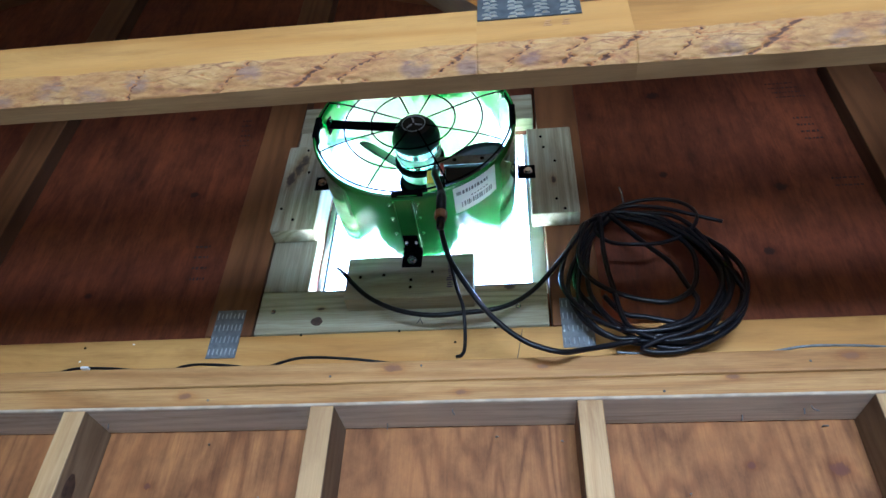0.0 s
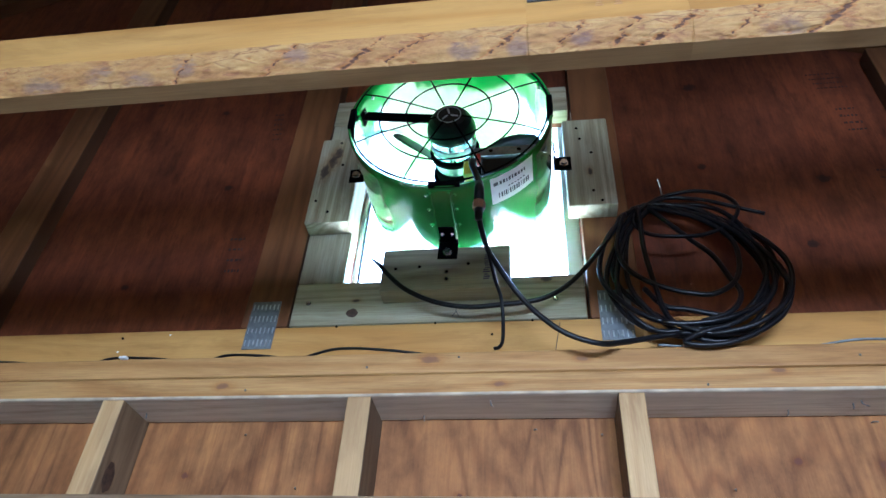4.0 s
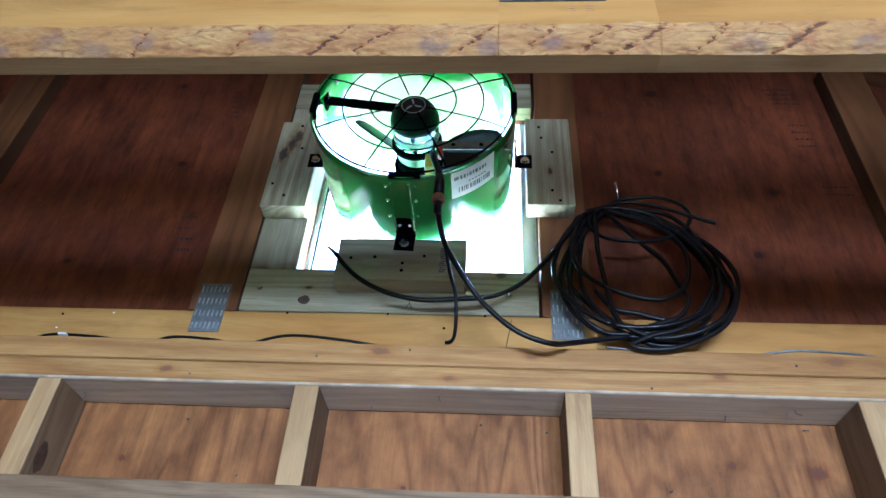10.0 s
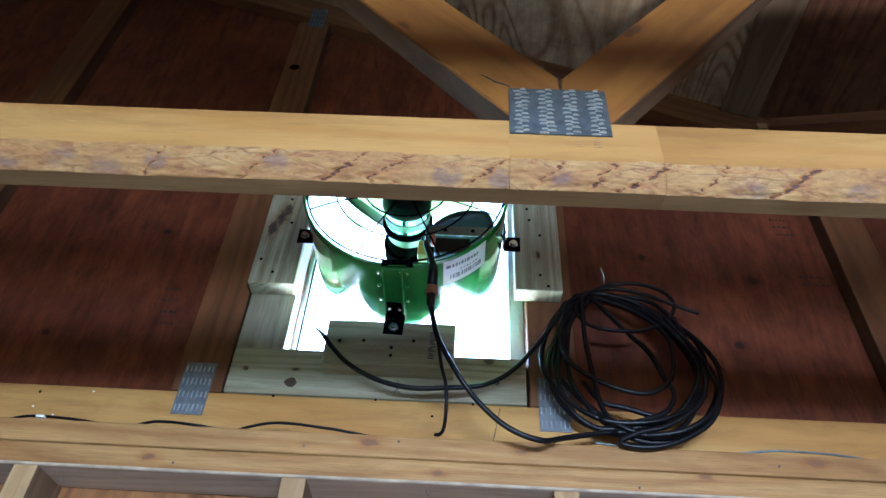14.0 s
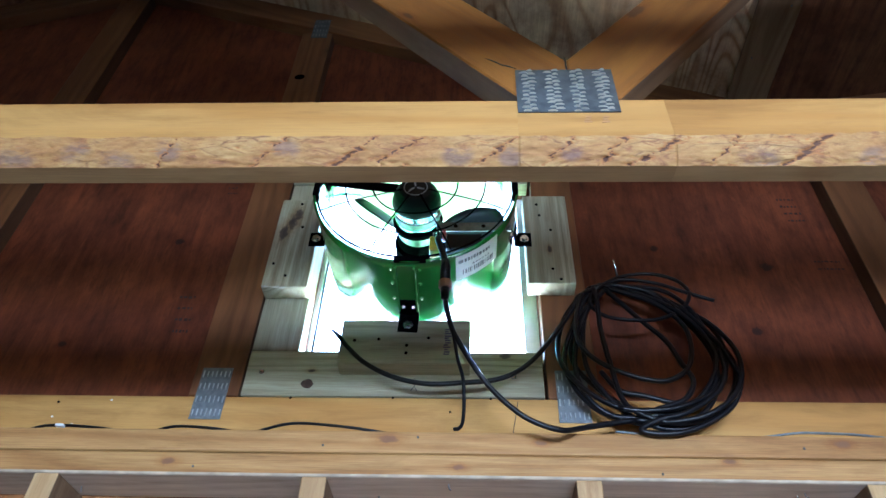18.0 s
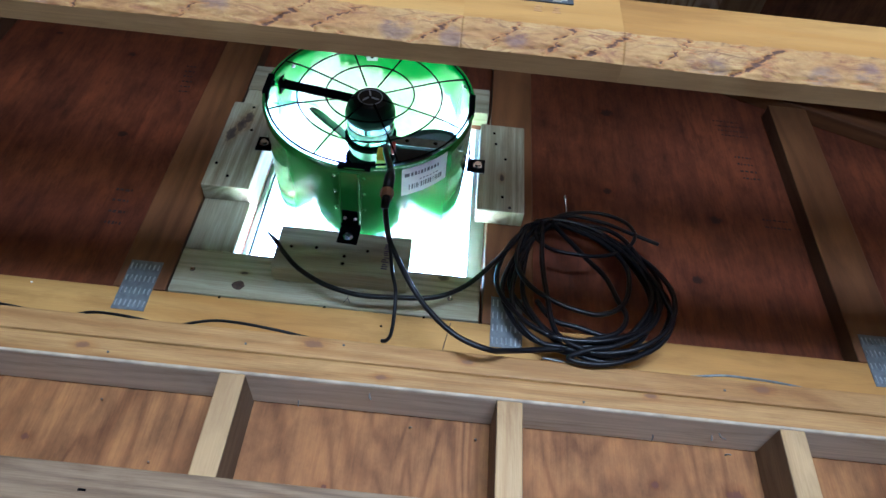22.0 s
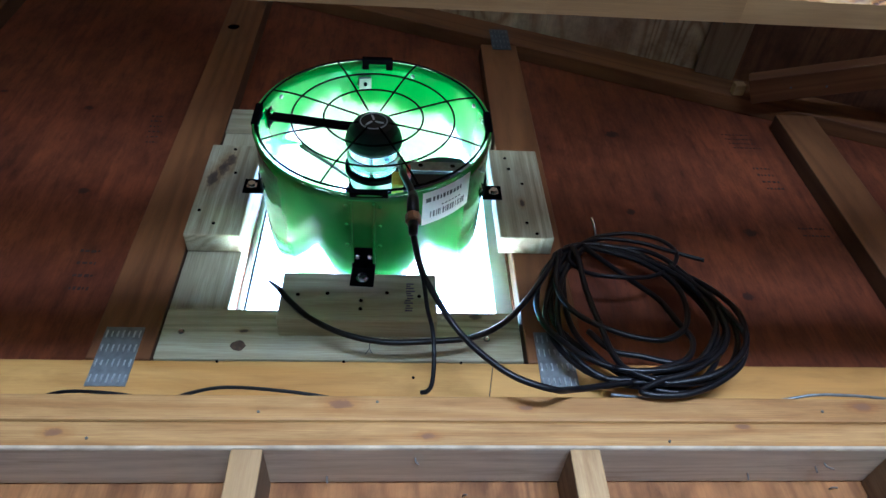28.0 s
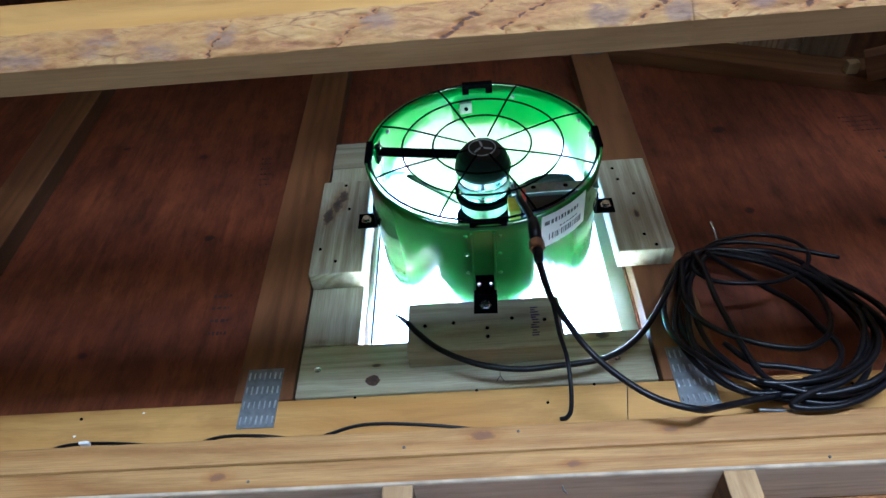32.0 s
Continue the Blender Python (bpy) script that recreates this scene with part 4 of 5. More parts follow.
def bracket(ang, gap, shift=0.0):
    """An angle bracket: one leg on the drum, the other flat on a block."""
    m = AX @ Matrix.Rotation(radians(ang), 4, "Y") @ Matrix.Translation((shift, 0, 0))
    bm = box_bm(-0.018, 0.018, -0.032, 0.011, FR + 0.001, FR + 0.004, 0.0008)
    me = bpy.data.meshes.new("tmp")
    foot = box_bm(-0.018, 0.018, FACE - 0.0411, FACE - 0.0381, FR + 0.001, FR + gap, 0.0008)
    foot.to_mesh(me)
    foot.free()
    bm.from_mesh(me)
    bpy.data.meshes.remove(me)
    br = part("bracket", bm, BRKT, fan, "black angle bracket", m)
    for dx in (-0.009, 0.009):
        part("screw", lathe_bm([(0.0, -0.0035), (0.0026, -0.003), (0.0042, 0.0)], 10), STEEL, br, "", m @ Matrix.Translation((dx, -0.014, FR + 0.004)) @ Matrix.Rotation(radians(-90), 4, "X"))
    bolt = bmesh.new()
    lathe_bm([(0.0, -0.0065), (0.0065, -0.0065), (0.0065, -0.0012), (0.0095, -0.001), (0.0095, 0.0)], 6, False, bolt)
    part("bolt", bolt, STEEL, br, "hex bolt with washer", m @ Matrix.Translation((0, FACE - 0.0411, FR + gap - 0.014)))
    return br


bracket(180 + 2.8, 0.040)
bracket(-90, 0.036)
bracket(90, 0.036)

# paper label on the drum
bm = bmesh.new()
rows = []
for i in range(13):
    a = radians(-66 + (-38 + 66) * i / 12)
    rows.append([bm.verts.new(((FR + 0.0008) * math.cos(a), y, (FR + 0.0008) * math.sin(a))) for y in (-0.126, -0.064)])
for a, b in zip(rows, rows[1:]):
    bm.faces.new((a[0], a[1], b[1], b[0]))
bmesh.ops.solidify(bm, geom=bm.faces[:], thickness=0.0005)
label = part("label", bm, PAPER, fan, "white paper label with a barcode", AX)


def label_bar(a0, a1, y0, y1):
    bm = bmesh.new()
    rows = []
    for i in range(4):
        a = radians(a0 + (a1 - a0) * i / 3)
        rows.append([bm.verts.new(((FR + 0.0016) * math.cos(a), y, (FR + 0.0016) * math.sin(a))) for y in (y0, y1)])
    for a, b in zip(rows, rows[1:]):
        bm.faces.new((a[0], a[1], b[1], b[0]))
    part("print_bar", bm, INK, label, "", AX)


rnd = random.Random(4)
a = -64.0
label_bar(-64.5, -61.8, -0.115, -0.107)
for w in (1.3, 1.3, 0.8, 1.3, 1.0, 1.6, 1.4, 1.4, 0.9):
    label_bar(-61 + (a + 64), -61 + (a + 64) + w, -0.1145 + rnd.uniform(-0.001, 0.001), -0.1065)
    a += w + 0.7
for k in range(6):
    label_bar(-56 + 2 * k, -54.8 + 2 * k, -0.096, -0.0935)
a = -62.0
while a < -41.5:
    w = rnd.choice((0.35, 0.6, 1.0, 0.5))
    label_bar(a, a + w, -0.088, -0.076)
    a += w + rnd.choice((0.4, 0.6, 0.9))

# wiring inside the mouth
part("terminal", box_bm(0.031, 0.048, FRONT + 0.004, FRONT + 0.026, -FR + 0.03, -FR + 0.062, 0.002), YELLOW, fan, "yellow wire terminal", AX)
part("terminal", box_bm(0.052, 0.059, FRONT + 0.006, FRONT + 0.02, -FR + 0.062, -FR + 0.082, 0.002), RED, fan, "red wire terminal", AX)
for pts, r in (([(0.041, -0.075, -0.035), (0.046, -0.112, -0.07), (0.044, FRONT + 0.004, -0.10), (0.047, FRONT - 0.008, -0.145)], 0.0022),
            ([(0.046, FRONT - 0.006, -0.138), (0.048, FRONT - 0.012, -0.155), (0.0585, FRONT - 0.013, -0.19), (0.0605, FRONT - 0.012, -0.222)], 0.0055),
            ([(0.043, -0.06, -0.04), (0.052, -0.10, -0.08), (0.050, FRONT + 0.006, -0.125), (0.050, FRONT - 0.006, -0.155)], 0.0026), ([(0.04, -0.055, -0.045), (0.036, -0.10, -0.09), (0.04, FRONT + 0.012, -0.13)], 0.0022)):
    part("motor_lead", tube_bm(spline(pts, 8), r, 8), RUBBER, fan, "black motor lead", AX, True)

# ---- cables ----


def cable(name, pts, r, label, steps=10, mat=None):
    ob = link(name, tube_bm(spline(pts, steps), r, 10), mat or RUBBER, None, "", None, True)
    return tagged(ob, label, "cable")


GLAND = Matrix.Translation((-0.0265, -0.1455, 2.625)) @ Matrix.Rotation(radians(-88), 4, "X")
gland = empty("cable_gland", (-0.0265, -0.1455, 2.625), "brown cable gland with black sleeves hanging at the drum rim", "gland")
part("nut", lathe_bm([(0.0, 0.016), (0.0095, 0.016), (0.0105, 0.014), (0.0105, 0.002), (0.0, 0.002)], 8), BRASS, gland, "brown hexagonal gland nut", GLAND)
part("sleeve", lathe_bm([(0.0, 0.038), (0.006, 0.036), (0.007, 0.0165), (0.0, 0.0165)], 16), BLACK, gland, "black upper sleeve", GLAND, True)
part("sleeve", lathe_bm([(0.0, 0.0015), (0.0085, 0.0015), (0.0082, -0.028), (0.006, -0.042), (0.0, -0.042)], 16), BLACK, gland, "black lower sleeve", GLAND, True)

R = 0.0044
rnd = random.Random(11)
feed = [(-0.0265, -0.143, 2.60), (-0.024, -0.134, 2.582), (-0.016, -0.115, 2.557), (-0.005, -0.100, 2.540), (0.027, -0.068, 2.502), (0.060, -0.059, 2.464), (0.101, -0.053, 2.432), (0.150, -0.044, 2.419), (0.190, -0.014, 2.4395)]
# each turn of the coil: centre, half width and half height
TURNS = [(0.325, 2.612, 0.137, 0.166), (0.303, 2.622, 0.140, 0.154), (0.318, 2.632, 0.118, 0.145), (0.330, 2.618, 0.130, 0.168),
         (0.300, 2.612, 0.112, 0.158), (0.306, 2.622, 0.146, 0.150), (0.318, 2.615, 0.138, 0.160)]
loop = []
STEPS = 14
for i in range(STEPS * (len(TURNS) - 1) + 1):
    k, f = divmod(i / STEPS, 1.0)
    k = min(int(k), len(TURNS) - 2)
    f = i / STEPS - k
    cx, cz, rx, rz = ((1 - f) * p + f * q for p, q in zip(TURNS[k], TURNS[k + 1]))
    ph = 2.4 * i / STEPS
    a = radians(-115 + 360 / STEPS * i)
    x = cx + rx * math.cos(a) + 0.008 * math.sin(2 * a + ph)
    z = cz + rz * math.sin(a) + 0.006 * math.sin(3 * a + 2 * ph)
    pull = max(0.0, math.cos(a - radians(128))) ** 4
    x += pull * (0.272 + 0.02 * math.sin(ph) - x) * 0.85
    z += pull * (2.780 + 0.012 * math.cos(ph) - z) * 0.85
    slack = max(0.0, math.cos(a - radians(20))) ** 3
    x += slack * (-0.006 + 0.010 * math.sin(5.1 * ph))
    low = max(0.0, math.cos(a + radians(38))) ** 2
    x += low * (0.010 + 0.010 * math.sin(1.9 * ph))
    y = -0.014 * low + 0.062 - 0.012 * (0.5 + 0.5 * math.sin(3.7 * ph)) - (2.80 - z) * (0.15 + 0.04 * math.sin(2.3 * ph))
    z = max(z, 2.4385 + R + 0.009 * (0.5 + 0.5 * math.sin(4.3 * ph)))
    loop.append((x, y, z))
free = [(0.222, 0.036, 2.742), (0.207, 0.030, 2.711), (0.159, 0.018, 2.631), (0.114, 0.012, 2.573), (0.064, 0.008, 2.540), (-0.005, 0.005, 2.529), (-0.061, 0.005, 2.527), (-0.117, 0.005, 2.540), (-0.166, 0.004, 2.566), (-0.199, 0.004, 2.598), (-0.217, 0.003, 2.620)]
coil = empty("power_cable", (0.31, 0.01, 2.4385), "long black power cable coiled over a nail", "cable")
whole = spline(feed + loop[:-5] + free, 8)
cuts = [0, len(feed) * 8] + [len(feed) * 8 + STEPS * 8 * k for k in range(1, len(TURNS) - 1)] + [(len(feed) + len(loop) - 6) * 8, len(whole) - 1]
for k, (a, b) in enumerate(zip(cuts, cuts[1:])):
    words = "black cable hanging from the fan" if k == 0 else "loose cable end sagging across the sill board" if k == len(cuts) - 2 else ""
    part("feed_length" if k == 0 else "free_end" if k == len(cuts) - 2 else "coil_turn", tube_bm(whole[a:b + 1], R, 10), RUBBER, coil, words, None, True)
stub = free[-1]
part("cut_end", tube_bm([Vector(stub), Vector((stub[0] - 0.010, stub[1], stub[2] + 0.010)), Vector((stub[0] - 0.018, stub[1], stub[2] + 0.017))], [R * 0.98, 0.003, 0.0016], 8), GALV, coil, "stripped cable tip", None, True)
part("coil_turn", tube_bm(spline([(0.468, 0.032, 2.727), (0.414, 0.035, 2.752), (0.37, 0.040, 2.775), (0.31, 0.045, 2.788), (0.262, 0.042, 2.765), (0.238, 0.032, 2.722), (0.258, 0.018, 2.680), (0.307, 0.012, 2.666), (0.356, 0.018, 2.674),
                                  (0.402, 0.026, 2.702), (0.426, 0.034, 2.745), (0.412, 0.042, 2.784), (0.365, 0.047, 2.805), (0.305, 0.052, 2.800), (0.262, 0.050, 2.772)], 9), 0.0036, 9), RUBBER, coil, "thinner outer cable with its tail", None, True)
for pts in ([(0.226, 0.036, 2.745), (0.213, 0.02, 2.704), (0.200, 0.01, 2.645), (0.208, 0.006, 2.601), (0.233, 0.004, 2.571), (0.269, 0.002, 2.549), (0.306, 0.002, 2.537), (0.341, 0.003, 2.536), (0.377, 0.006, 2.56), (0.395, 0.012, 2.607), (0.393, 0.02, 2.665), (0.350, 0.030, 2.722), (0.27, 0.040, 2.765)],
            [(0.252, 0.042, 2.762), (0.247, 0.016, 2.71), (0.244, 0.008, 2.637), (0.251, 0.004, 2.558), (0.258, 0.0, 2.503), (0.276, -0.004, 2.474), (0.33, -0.008, 2.452), (0.39, -0.006, 2.462)],
            [(0.27, 0.04, 2.762), (0.325, 0.02, 2.667), (0.355, 0.012, 2.621), (0.371, 0.008, 2.572), (0.382, 0.006, 2.537), (0.36, 0.0, 2.50), (0.31, -0.004, 2.478)],
            [(0.30, 0.042, 2.765), (0.36, 0.03, 2.725), (0.405, 0.016, 2.671), (0.430, 0.01, 2.606), (0.422, 0.006, 2.547), (0.405, 0.004, 2.515), (0.380, 0.002, 2.494), (0.345, 0.002, 2.493), (0.297, 0.004, 2.507), (0.260, 0.008, 2.519), (0.235, 0.016, 2.56)],
            [(0.40, 0.024, 2.705), (0.437, 0.006, 2.62), (0.449, -0.006, 2.565), (0.453, -0.010, 2.531), (0.429, -0.012, 2.484), (0.386, -0.014, 2.452), (0.341, -0.014, 2.434), (0.300, -0.012, 2.432), (0.278, -0.010, 2.440), (0.31, -0.010, 2.457), (0.356, -0.010, 2.471), (0.407, -0.008, 2.505), (0.433, -0.004, 2.545), (0.44, 0.004, 2.60)]):
    part("coil_turn", tube_bm(spline(pts, 8), R, 10), RUBBER, coil, "", None, True)
thin = cable("control_wire", [(-0.030, -0.144, 2.598), (-0.014, -0.112, 2.551), (-0.006, -0.075, 2.523), (0.002, -0.050, 2.504), (0.004, -0.030, 2.473), (0.002, -0.012, 2.449), (-0.004, -0.004, 2.4415), (-0.012, 0.0, 2.4418)], 0.003, "thin black wire hanging down to the top plate")
nail = tagged(link("hanging_nail", tube_bm(spline([(0.305, SKIN, 2.796), (0.304, 0.062, 2.80), (0.301, 0.045, 2.815), (0.297, 0.036, 2.832)], 5), 0.0024, 8), STEEL, None, "", None, True), "bent steel nail holding the cable coil", "nail")


def ledge_wire(x0, x1, mat, label, seed):
    rnd = random.Random(seed)
    n = int((x1 - x0) / 0.045)
    pts = [(x0 + (x1 - x0) * k / n, 0.010 + 0.011 * math.sin(0.9 * k + seed) + rnd.uniform(-0.003, 0.003), 2.4410 + 0.004 * max(0.0, math.sin(1.1 * k + seed))) for k in range(n + 1)]
    return tagged(link("thin_wire", tube_bm(spline(pts, 6), 0.002, 7), mat, None, "", None, True), label, "wire")


# the black wire rises clear of the plate's edge three times and dips behind it between
humps = [(-1.0, 2.4410), (-0.90, 2.4440), (-0.80, 2.4415)]
for x0, x1, rise in ((-0.72, -0.54, 0.0050), (-0.505, -0.352, 0.0056), (-0.338, -0.105, 0.0130)):
    humps += [(x0, 2.4412), (x0 + (x1 - x0) * 0.28, 2.4412 + rise), (x0 + (x1 - x0) * 0.65, 2.4412 + 0.62 * rise), (x1, 2.4412)]
tagged(link("thin_wire", tube_bm(spline([(x, 0.010 + 0.012 * (2.4440 - z) / 0.004 if z < 2.4440 else 0.010, z) for x, z in humps], 8), 0.0024, 7), RUBBER, None, "", None, True), "thin black wire lying along the top plate", "wire")
ledge_wire(0.24, 0.80, GALV, "thin grey wire lying along the top plate", 5)

# ---- fixings, knots and marks ----


def disc(name, at, rx, rz, mat, parent, label="", thick=0.0006, down=False, spin=0.0, dome=0.5):
    """A shallow ellipse on a face that looks to -y, or downwards."""
    bm = bmesh.new()
    rnd = random.Random(int(abs(at[0]) * 9999) + int(at[2] * 777))
    outer, inner = [], []
    for k in range(18):
        a = 2 * math.pi * k / 18
        w = 1 + rnd.uniform(-0.12, 0.12)
        outer.append(bm.verts.new((rx * w * math.cos(a), 0.0, rz * w * math.sin(a))))
        inner.append(bm.verts.new((rx * w * 0.6 * math.cos(a), -thick, rz * w * 0.6 * math.sin(a))))
    mid = bm.verts.new((0, -thick * (1 + dome), 0))
    for k in range(18):
        q = (k + 1) % 18
        bm.faces.new((outer[k], outer[q], inner[q], inner[k]))
        bm.faces.new((inner[k], inner[q], mid))
    bmesh.ops.recalc_face_normals(bm, faces=bm.faces[:])
    m = Matrix.Translation(at) @ (Matrix.Rotation(radians(90), 4, "X") if down else Matrix.Rotation(radians(spin), 4, "Y"))
    return part(name, bm, mat, parent, label, m, True)


def screw(at, parent, mat=None, r=0.003):
    part("screw", lathe_bm([(0.0, -0.0012), (r * 0.45, -0.0008), (r * 0.8, -0.0016), (r, -0.0006), (r, 0.0)], 10), mat or BRKT, parent, "", Matrix.Translation(at))


BY = FACE - 0.0381
for x, z in ((-0.191, 2.619), (-0.148, 2.622), (-0.098, 2.609), (-0.098, 2.593), (-0.012, 2.619), (-0.060, 2.625)):
    screw((x, BY, z), low_block)
for x, z in ((-0.343, 2.769), (-0.343, 2.968), (-0.331, 2.90), (-0.372, 2.80)):
    screw((x, BY, z), left_block)
for x, z in ((0.156, 2.934), (0.176, 2.892), (0.172, 2.788), (0.186, 2.762), (0.152, 2.966)):
    screw((x, BY, z), right_block)
for x, z in ((-0.357, 2.577), (-0.20, 2.60), (0.09, 2.57)):
    screw((x, FACE - 0.0003, z), sill, STEEL, 0.005)
disc("knot", (-0.272, FACE - 0.0004, 2.553), 0.0105, 0.0095, KNOT, sill, "dark round knot", 0.0003, False, 0, 0.0)
knots(sill, (0.075, 2.613, 0.005), (-0.268, 2.580, 0.003))
knots(left_block, (-0.344, 2.938, 0.0075), (-0.353, 2.914, 0.0085), (-0.367, 2.886, 0.009))
knots(right_block, (0.17, 2.84, 0.004))
rnd = random.Random(3)
for k in range(4):
    for q in range(3):
        z = 2.590 + 0.0145 * k + 0.0045 * q
        x = -0.034 + rnd.uniform(0, 0.004)
        part("stamp_mark", box_bm(x, x + rnd.uniform(0.006, 0.014), BY - 0.0004, BY, z, z + 0.0022), VIOLET, low_block, "violet ink bar")
for pts in ([(-0.0835, 2.566), (-0.0835, 2.550)], [(-0.0835, 2.550), (-0.0895, 2.540)], [(-0.0835, 2.550), (-0.0785, 2.540)], [(-0.0835, 2.612), (-0.0835, 2.572)]):
    part("pencil_line", tube_bm([Vector((x, FACE - 0.0001, z)) for x, z in pts], 0.0006, 5), INK, sill)

plates = [o for o in bpy.data.objects if o.name.startswith("top_plate")]
plates.sort(key=lambda o: WORLD[o].translation.z)
knots(plates[0], (-0.004, 2.379, 0.004), (0.404, 2.394, 0.004), (-0.45, 2.383, 0.005))
knots(plates[1], (-0.114, 2.424, 0.0065), (0.124, 2.420, 0.004), (0.579, 2.424, 0.005))


def bent_nail(at, down, lean, parent, length=0.011):
    a = Vector(at)
    d = Vector((0, 0, -1)) if down else Vector((0, -1, 0))
    pts = [a, a + d * length * 0.55 + Vector((lean * 0.2, 0, 0)), a + d * length * 0.8 + Vector((lean, -0.004, -0.003))]
    part("nail_tip", tube_bm(spline(pts, 4), [0.0012] * 8 + [0.0006], 6), NAIL, parent, "bent nail tip", None, True)


for x, y, lean in ((-0.019, 0.023, 0.004), (0.423, 0.064, -0.005), (0.516, 0.036, 0.007), (0.508, 0.045, -0.004), (-0.60, 0.05, 0.005), (-0.13, 0.07, 0.002)):
    bent_nail((x, y, PLATE_Z + 0.0005), True, lean, plates[0])
for x, z, lean in ((-0.434, 2.339, 0.006), (0.045, 2.344, 0.004), (0.150, 2.335, -0.003), (0.544, 2.352, 0.006), (-0.33, 2.25, 0.003), (0.33, 2.25, -0.004)):
    bent_nail((x, SKIN + 0.0005, z), False, lean, wall_low, 0.008)
knots(wall_low, (0.549, 2.286, 0.010), (0.426, 2.292, 0.005), (-0.07, 2.24, 0.004), (-0.52, 2.27, 0.005))

# a saw line and nail heads on the gable chord, and a dark knot in a stud's side
part("saw_line", tube_bm([Vector((0.083 + 0.004 * k, FACE - 0.0002, 2.455 + 0.022 * k)) for k in range(4)], 0.0007, 5), INK, truss, "thin dark saw line")
for x, z in ((-0.296, 2.5245), (-0.119, 2.526), (0.049, 2.526), (-0.02, 2.50), (0.40, 2.505), (-0.70, 2.512)):
    screw((x, FACE - 0.0003, z), truss, BRKT, 0.0022)
for x, z in ((-0.068, 2.427), (0.30, 2.372), (-0.41, 2.375), (-0.215, 2.412), (0.52, 2.416)):
    screw((x, -0.0006, z), plates[1 if z > 2.4 else 0], NAIL, 0.0019)
side_studs = [o for o in bpy.data.objects if o.name.startswith("wall_stud") and abs(o.matrix_basis.translation.x + 0.633) < 0.01]
for o in side_studs:
    WORLD.setdefault(o, o.matrix_basis.copy())
    spot = disc("stud_knot", (0, 0, 0), 0.013, 0.024, KNOT, o, "dark knot in the stud's side", 0.0004, False, 0, 0.2)
    spot.matrix_basis = Matrix.Translation((-0.633 + 0.0197, 0.03, 2.245)) @ Matrix.Rotation(radians(90), 4, "Z")

# marks on the rail, gable studs and sheathing
knots(rail, (-0.111, 2.163, 0.009), (0.36, 2.14, 0.007))
part("staple", box_bm(-0.354, -0.344, -0.0392, -0.038, 2.1605, 2.1635), BRKT, rail)
screw((0.083, -0.0381, 2.167), rail, STEEL, 0.0045)
hole_at = (-0.4475, FACE - 0.0003, 3.507)
disc("knot_hole", hole_at, 0.014, 0.012, BRKT, truss, "dark knot hole in the stud", 0.0003, False, 0, 0.0)
for x, z, h in ((-0.61, 2.452, 0.0), (-0.66, 2.47, 0.0), (-0.70, 2.484, 0.0), (-0.608, 2.517, 0.0), (0.30, 2.49, 0.0)):
    disc("paint_speck", (x, FACE - 0.0003, max(z, 2.455)), 0.0022, 0.0016, PAPER, truss, "white paint speck", 0.0004)
part("chalk_fleck", box_bm(-0.652, -0.638, -0.004, 0.004, 2.4385, 2.4425, 0.001), PAPER, plates[1], "white plaster crumb")


def stamp_bars(x, z, n, w, h, step, lean, parent):
    for k in range(n):
        bits, at = random.Random(int(1000 * abs(x) + 100 * z) + k), -w / 2
        while at < w / 2:
            long = min(bits.uniform(0.0025, 0.008), w / 2 - at + 0.002)
            part("stamp_bar", box_bm(at, at + long, -0.0004, 0.0, -h * bits.uniform(0.25, 0.5), h * bits.uniform(0.25, 0.5)), STAMP, parent, "faded ink stamp bar",
                 Matrix.Translation((x + lean * k, SKIN - 0.0002, z - step * k)))
            at += long + bits.uniform(0.002, 0.004)


panels = [o for o in gable.children]
stamp_bars(-0.552, 3.175, 6, 0.020, 0.006, 0.018, 0.002, panels[0])
stamp_bars(-0.560, 2.775, 4, 0.030, 0.008, 0.028, 0.003, panels[0])
stamp_bars(0.700, 3.18, 4, 0.060, 0.004, 0.016, 0.004, panels[1])
stamp_bars(0.716, 3.06, 4, 0.034, 0.007, 0.022, 0.002, panels[1])
stamp_bars(0.745, 2.875, 2, 0.050, 0.005, 0.020, 0.002, panels[1])
knots(panels[0], (-0.697, 3.199, 0.008), (-0.89, 3.251, 0.006), (-0.62, 2.93, 0.009), (-0.771, 2.66, 0.007))
knots(panels[1], (0.418, 3.167, 0.012), (0.401, 2.91, 0.008), (0.557, 2.699, 0.009), (0.62, 2.86, 0.010))

knots(left_web, (-0.233, 2.946, 0.006), (-0.064, 2.705, 0.004), (-0.42, 3.12, 0.006))
knots(right_web, (0.371, 2.874, 0.009), (0.215, 2.709, 0.007), (0.554, 3.035, 0.006))
for pts in ([(0.030, 2.607), (0.040, 2.600), (0.048, 2.593), (0.056, 2.590), (0.064, 2.585)], [(0.1185, 2.608), (0.1195, 2.600), (0.1190, 2.590), (0.1198, 2.583)]):
    part("split", tube_bm([Vector((x, TRUSS_Y + 0.0002, z)) for x, z in pts], [0.0004] + [0.0010] * (len(pts) - 2) + [0.0004], 5), INK, left_web, "dark split in the wood")

# knots, nail points and a faded stamp on the pale decking sheet
sheet = [o for o in bpy.data.objects if o.name.startswith("sheet") and o.data.materials[0] == DECK][0]
TILT = math.atan(SLOPE)


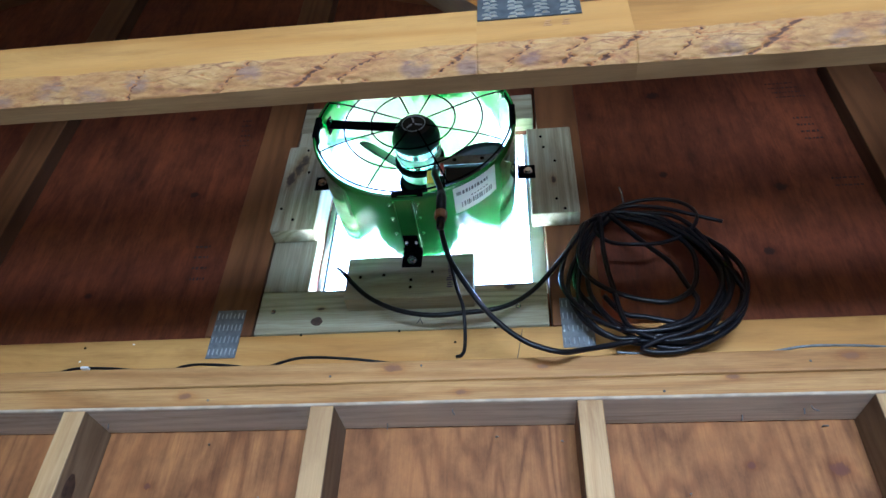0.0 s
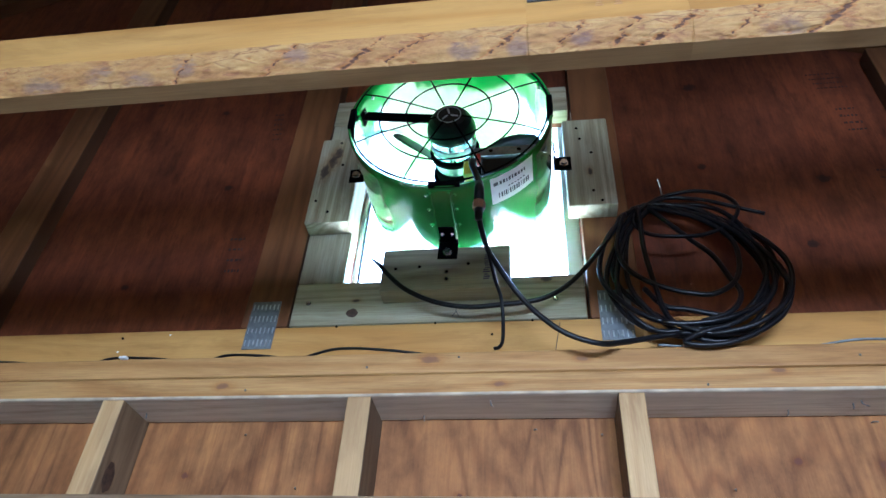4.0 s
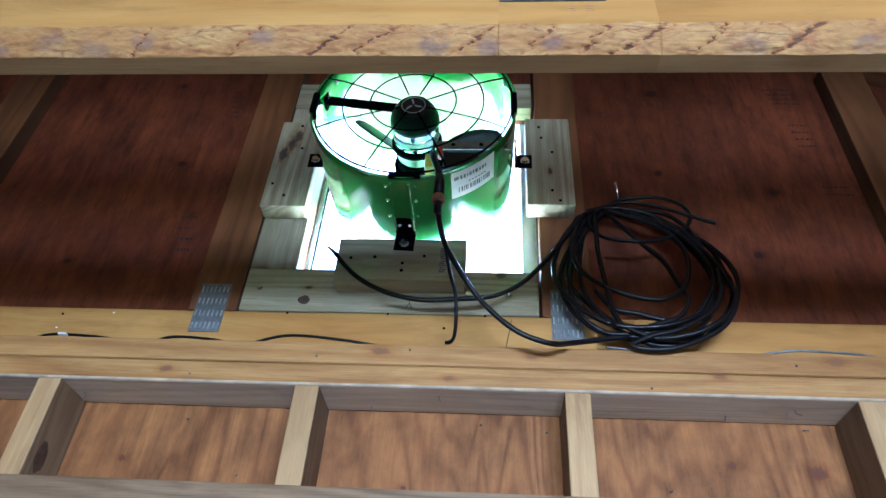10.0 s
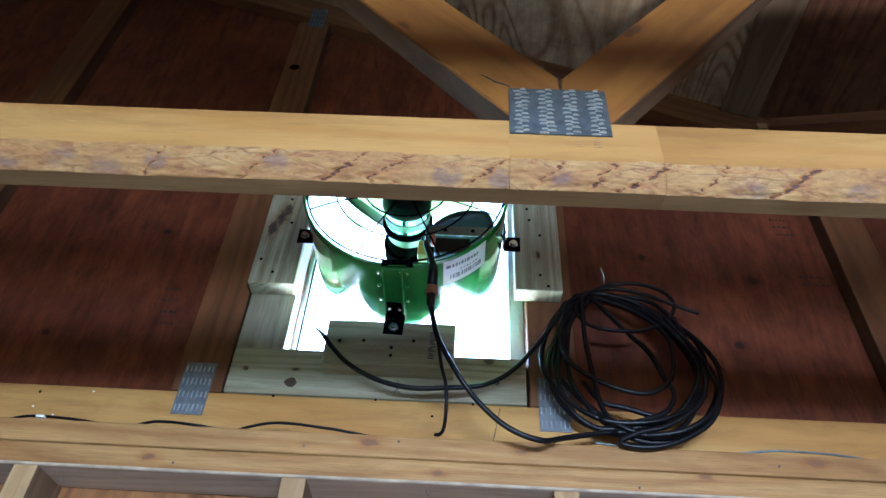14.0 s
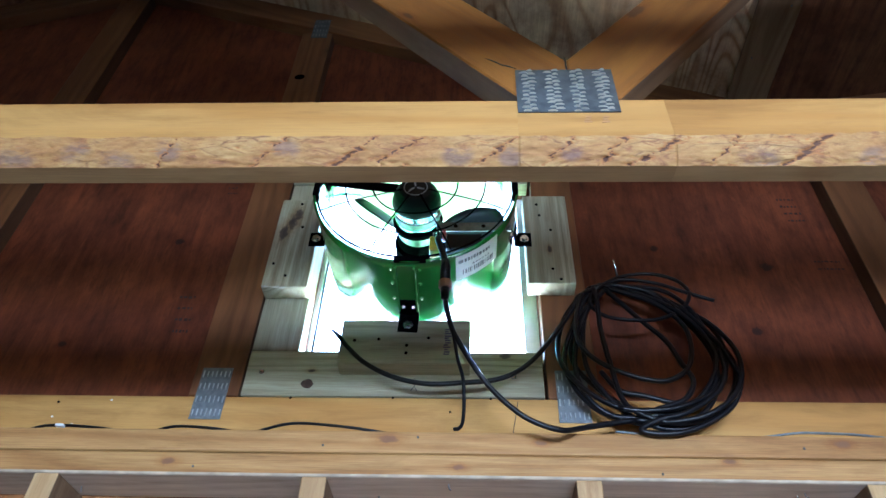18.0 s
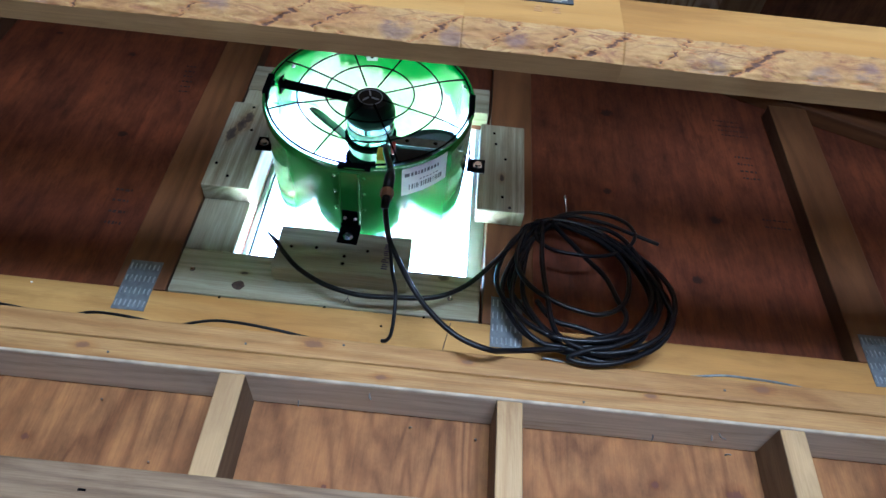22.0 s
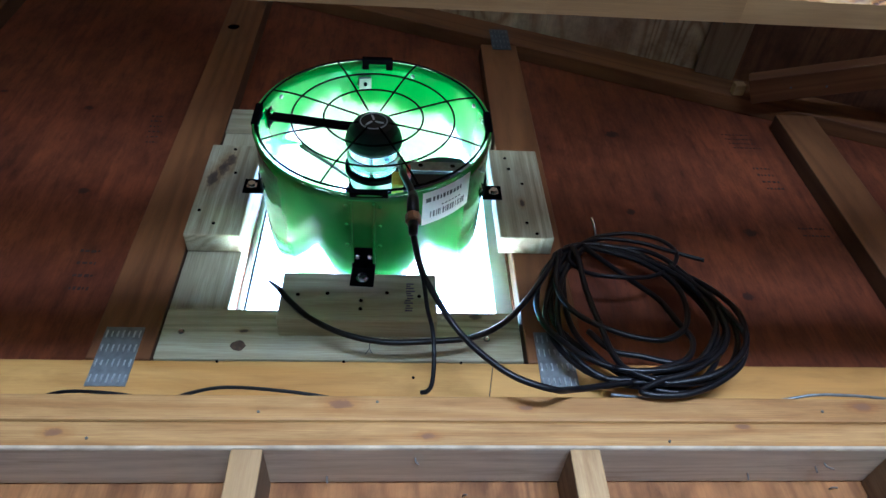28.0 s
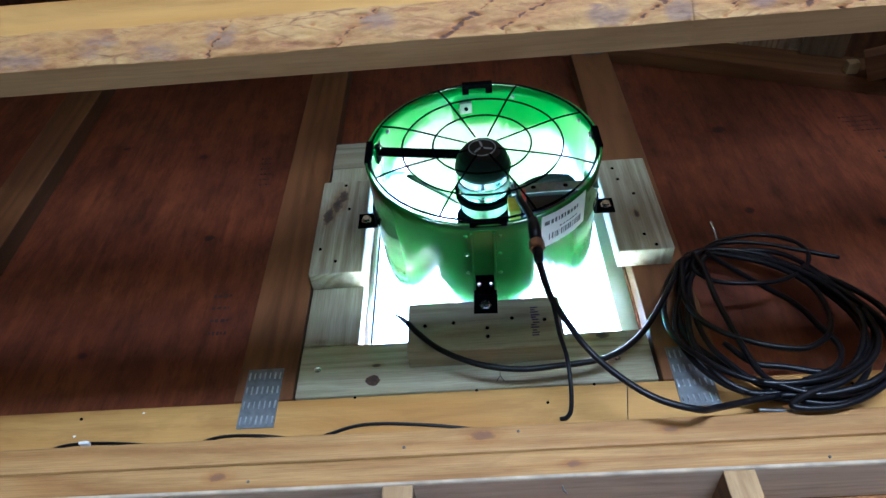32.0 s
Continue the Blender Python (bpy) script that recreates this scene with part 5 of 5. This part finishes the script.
def deck_spot(name, x, y, rx, ry, mat, label):
    rnd = random.Random(int(1000 * (x + 2)) + int(1000 * (y + 2)))
    bm = bmesh.new()
    ring = []
    for k in range(14):
        a = 2 * math.pi * k / 14
        w = 1 + rnd.uniform(-0.25, 0.25)
        ring.append(bm.verts.new((rx * w * math.cos(a), ry * w * math.sin(a), 0.0)))
    mid = bm.verts.new((0, 0, -0.0008))
    for k in range(14):
        bm.faces.new((ring[k], mid, ring[(k + 1) % 14]))
    m = Matrix.Translation((x, y, top_at(x) - 0.0006)) @ Matrix.Rotation(TILT, 4, "Y")
    part(name, bm, mat, sheet, label, m, True)


for x, y, rx, ry in ((-0.070, -0.340, 0.008, 0.018), (0.033, -0.327, 0.007, 0.016), (0.139, -0.341, 0.010, 0.024), (0.255, -0.384, 0.009, 0.020), (0.282, -0.360, 0.007, 0.015), (0.462, -0.351, 0.008, 0.018), (0.534, -0.374, 0.008, 0.016)):
    deck_spot("deck_knot", x, y, rx, ry, KNOT, "dark oval knot")
for x, y in ((-0.29, -0.253), (0.024, -0.283), (0.297, -0.254), (0.305, -0.154), (0.436, -0.277), (0.152, -0.137), (-0.02, -0.20), (0.36, -0.24), (-0.14, -0.31)):
    deck_spot("nail_point", x, y, 0.0028, 0.0045, BRKT, "")


def deck_stamp(x0, x1, y0, y1):
    """One bar of the square grade stamp on the decking."""
    x = (x0 + x1) / 2
    part("stamp_bar", box_bm(x0 - x, x1 - x, y0, y1, -0.0004, 0.0), FADED, sheet, "faded ink stamp bar", Matrix.Translation((x, 0, top_at(x) - 0.0003)) @ Matrix.Rotation(TILT, 4, "Y"))


for x0, x1, y0, y1 in ((0.119, 0.164, -0.245, -0.243), (0.119, 0.164, -0.190, -0.188), (0.119, 0.121, -0.243, -0.190), (0.162, 0.164, -0.243, -0.190)):
    deck_stamp(x0, x1, y0, y1)
for k in range(3):
    deck_stamp(0.127 + 0.0105 * k, 0.1325 + 0.0105 * k, -0.232 + 0.006 * (k == 1), -0.203 - 0.004 * (k == 2))
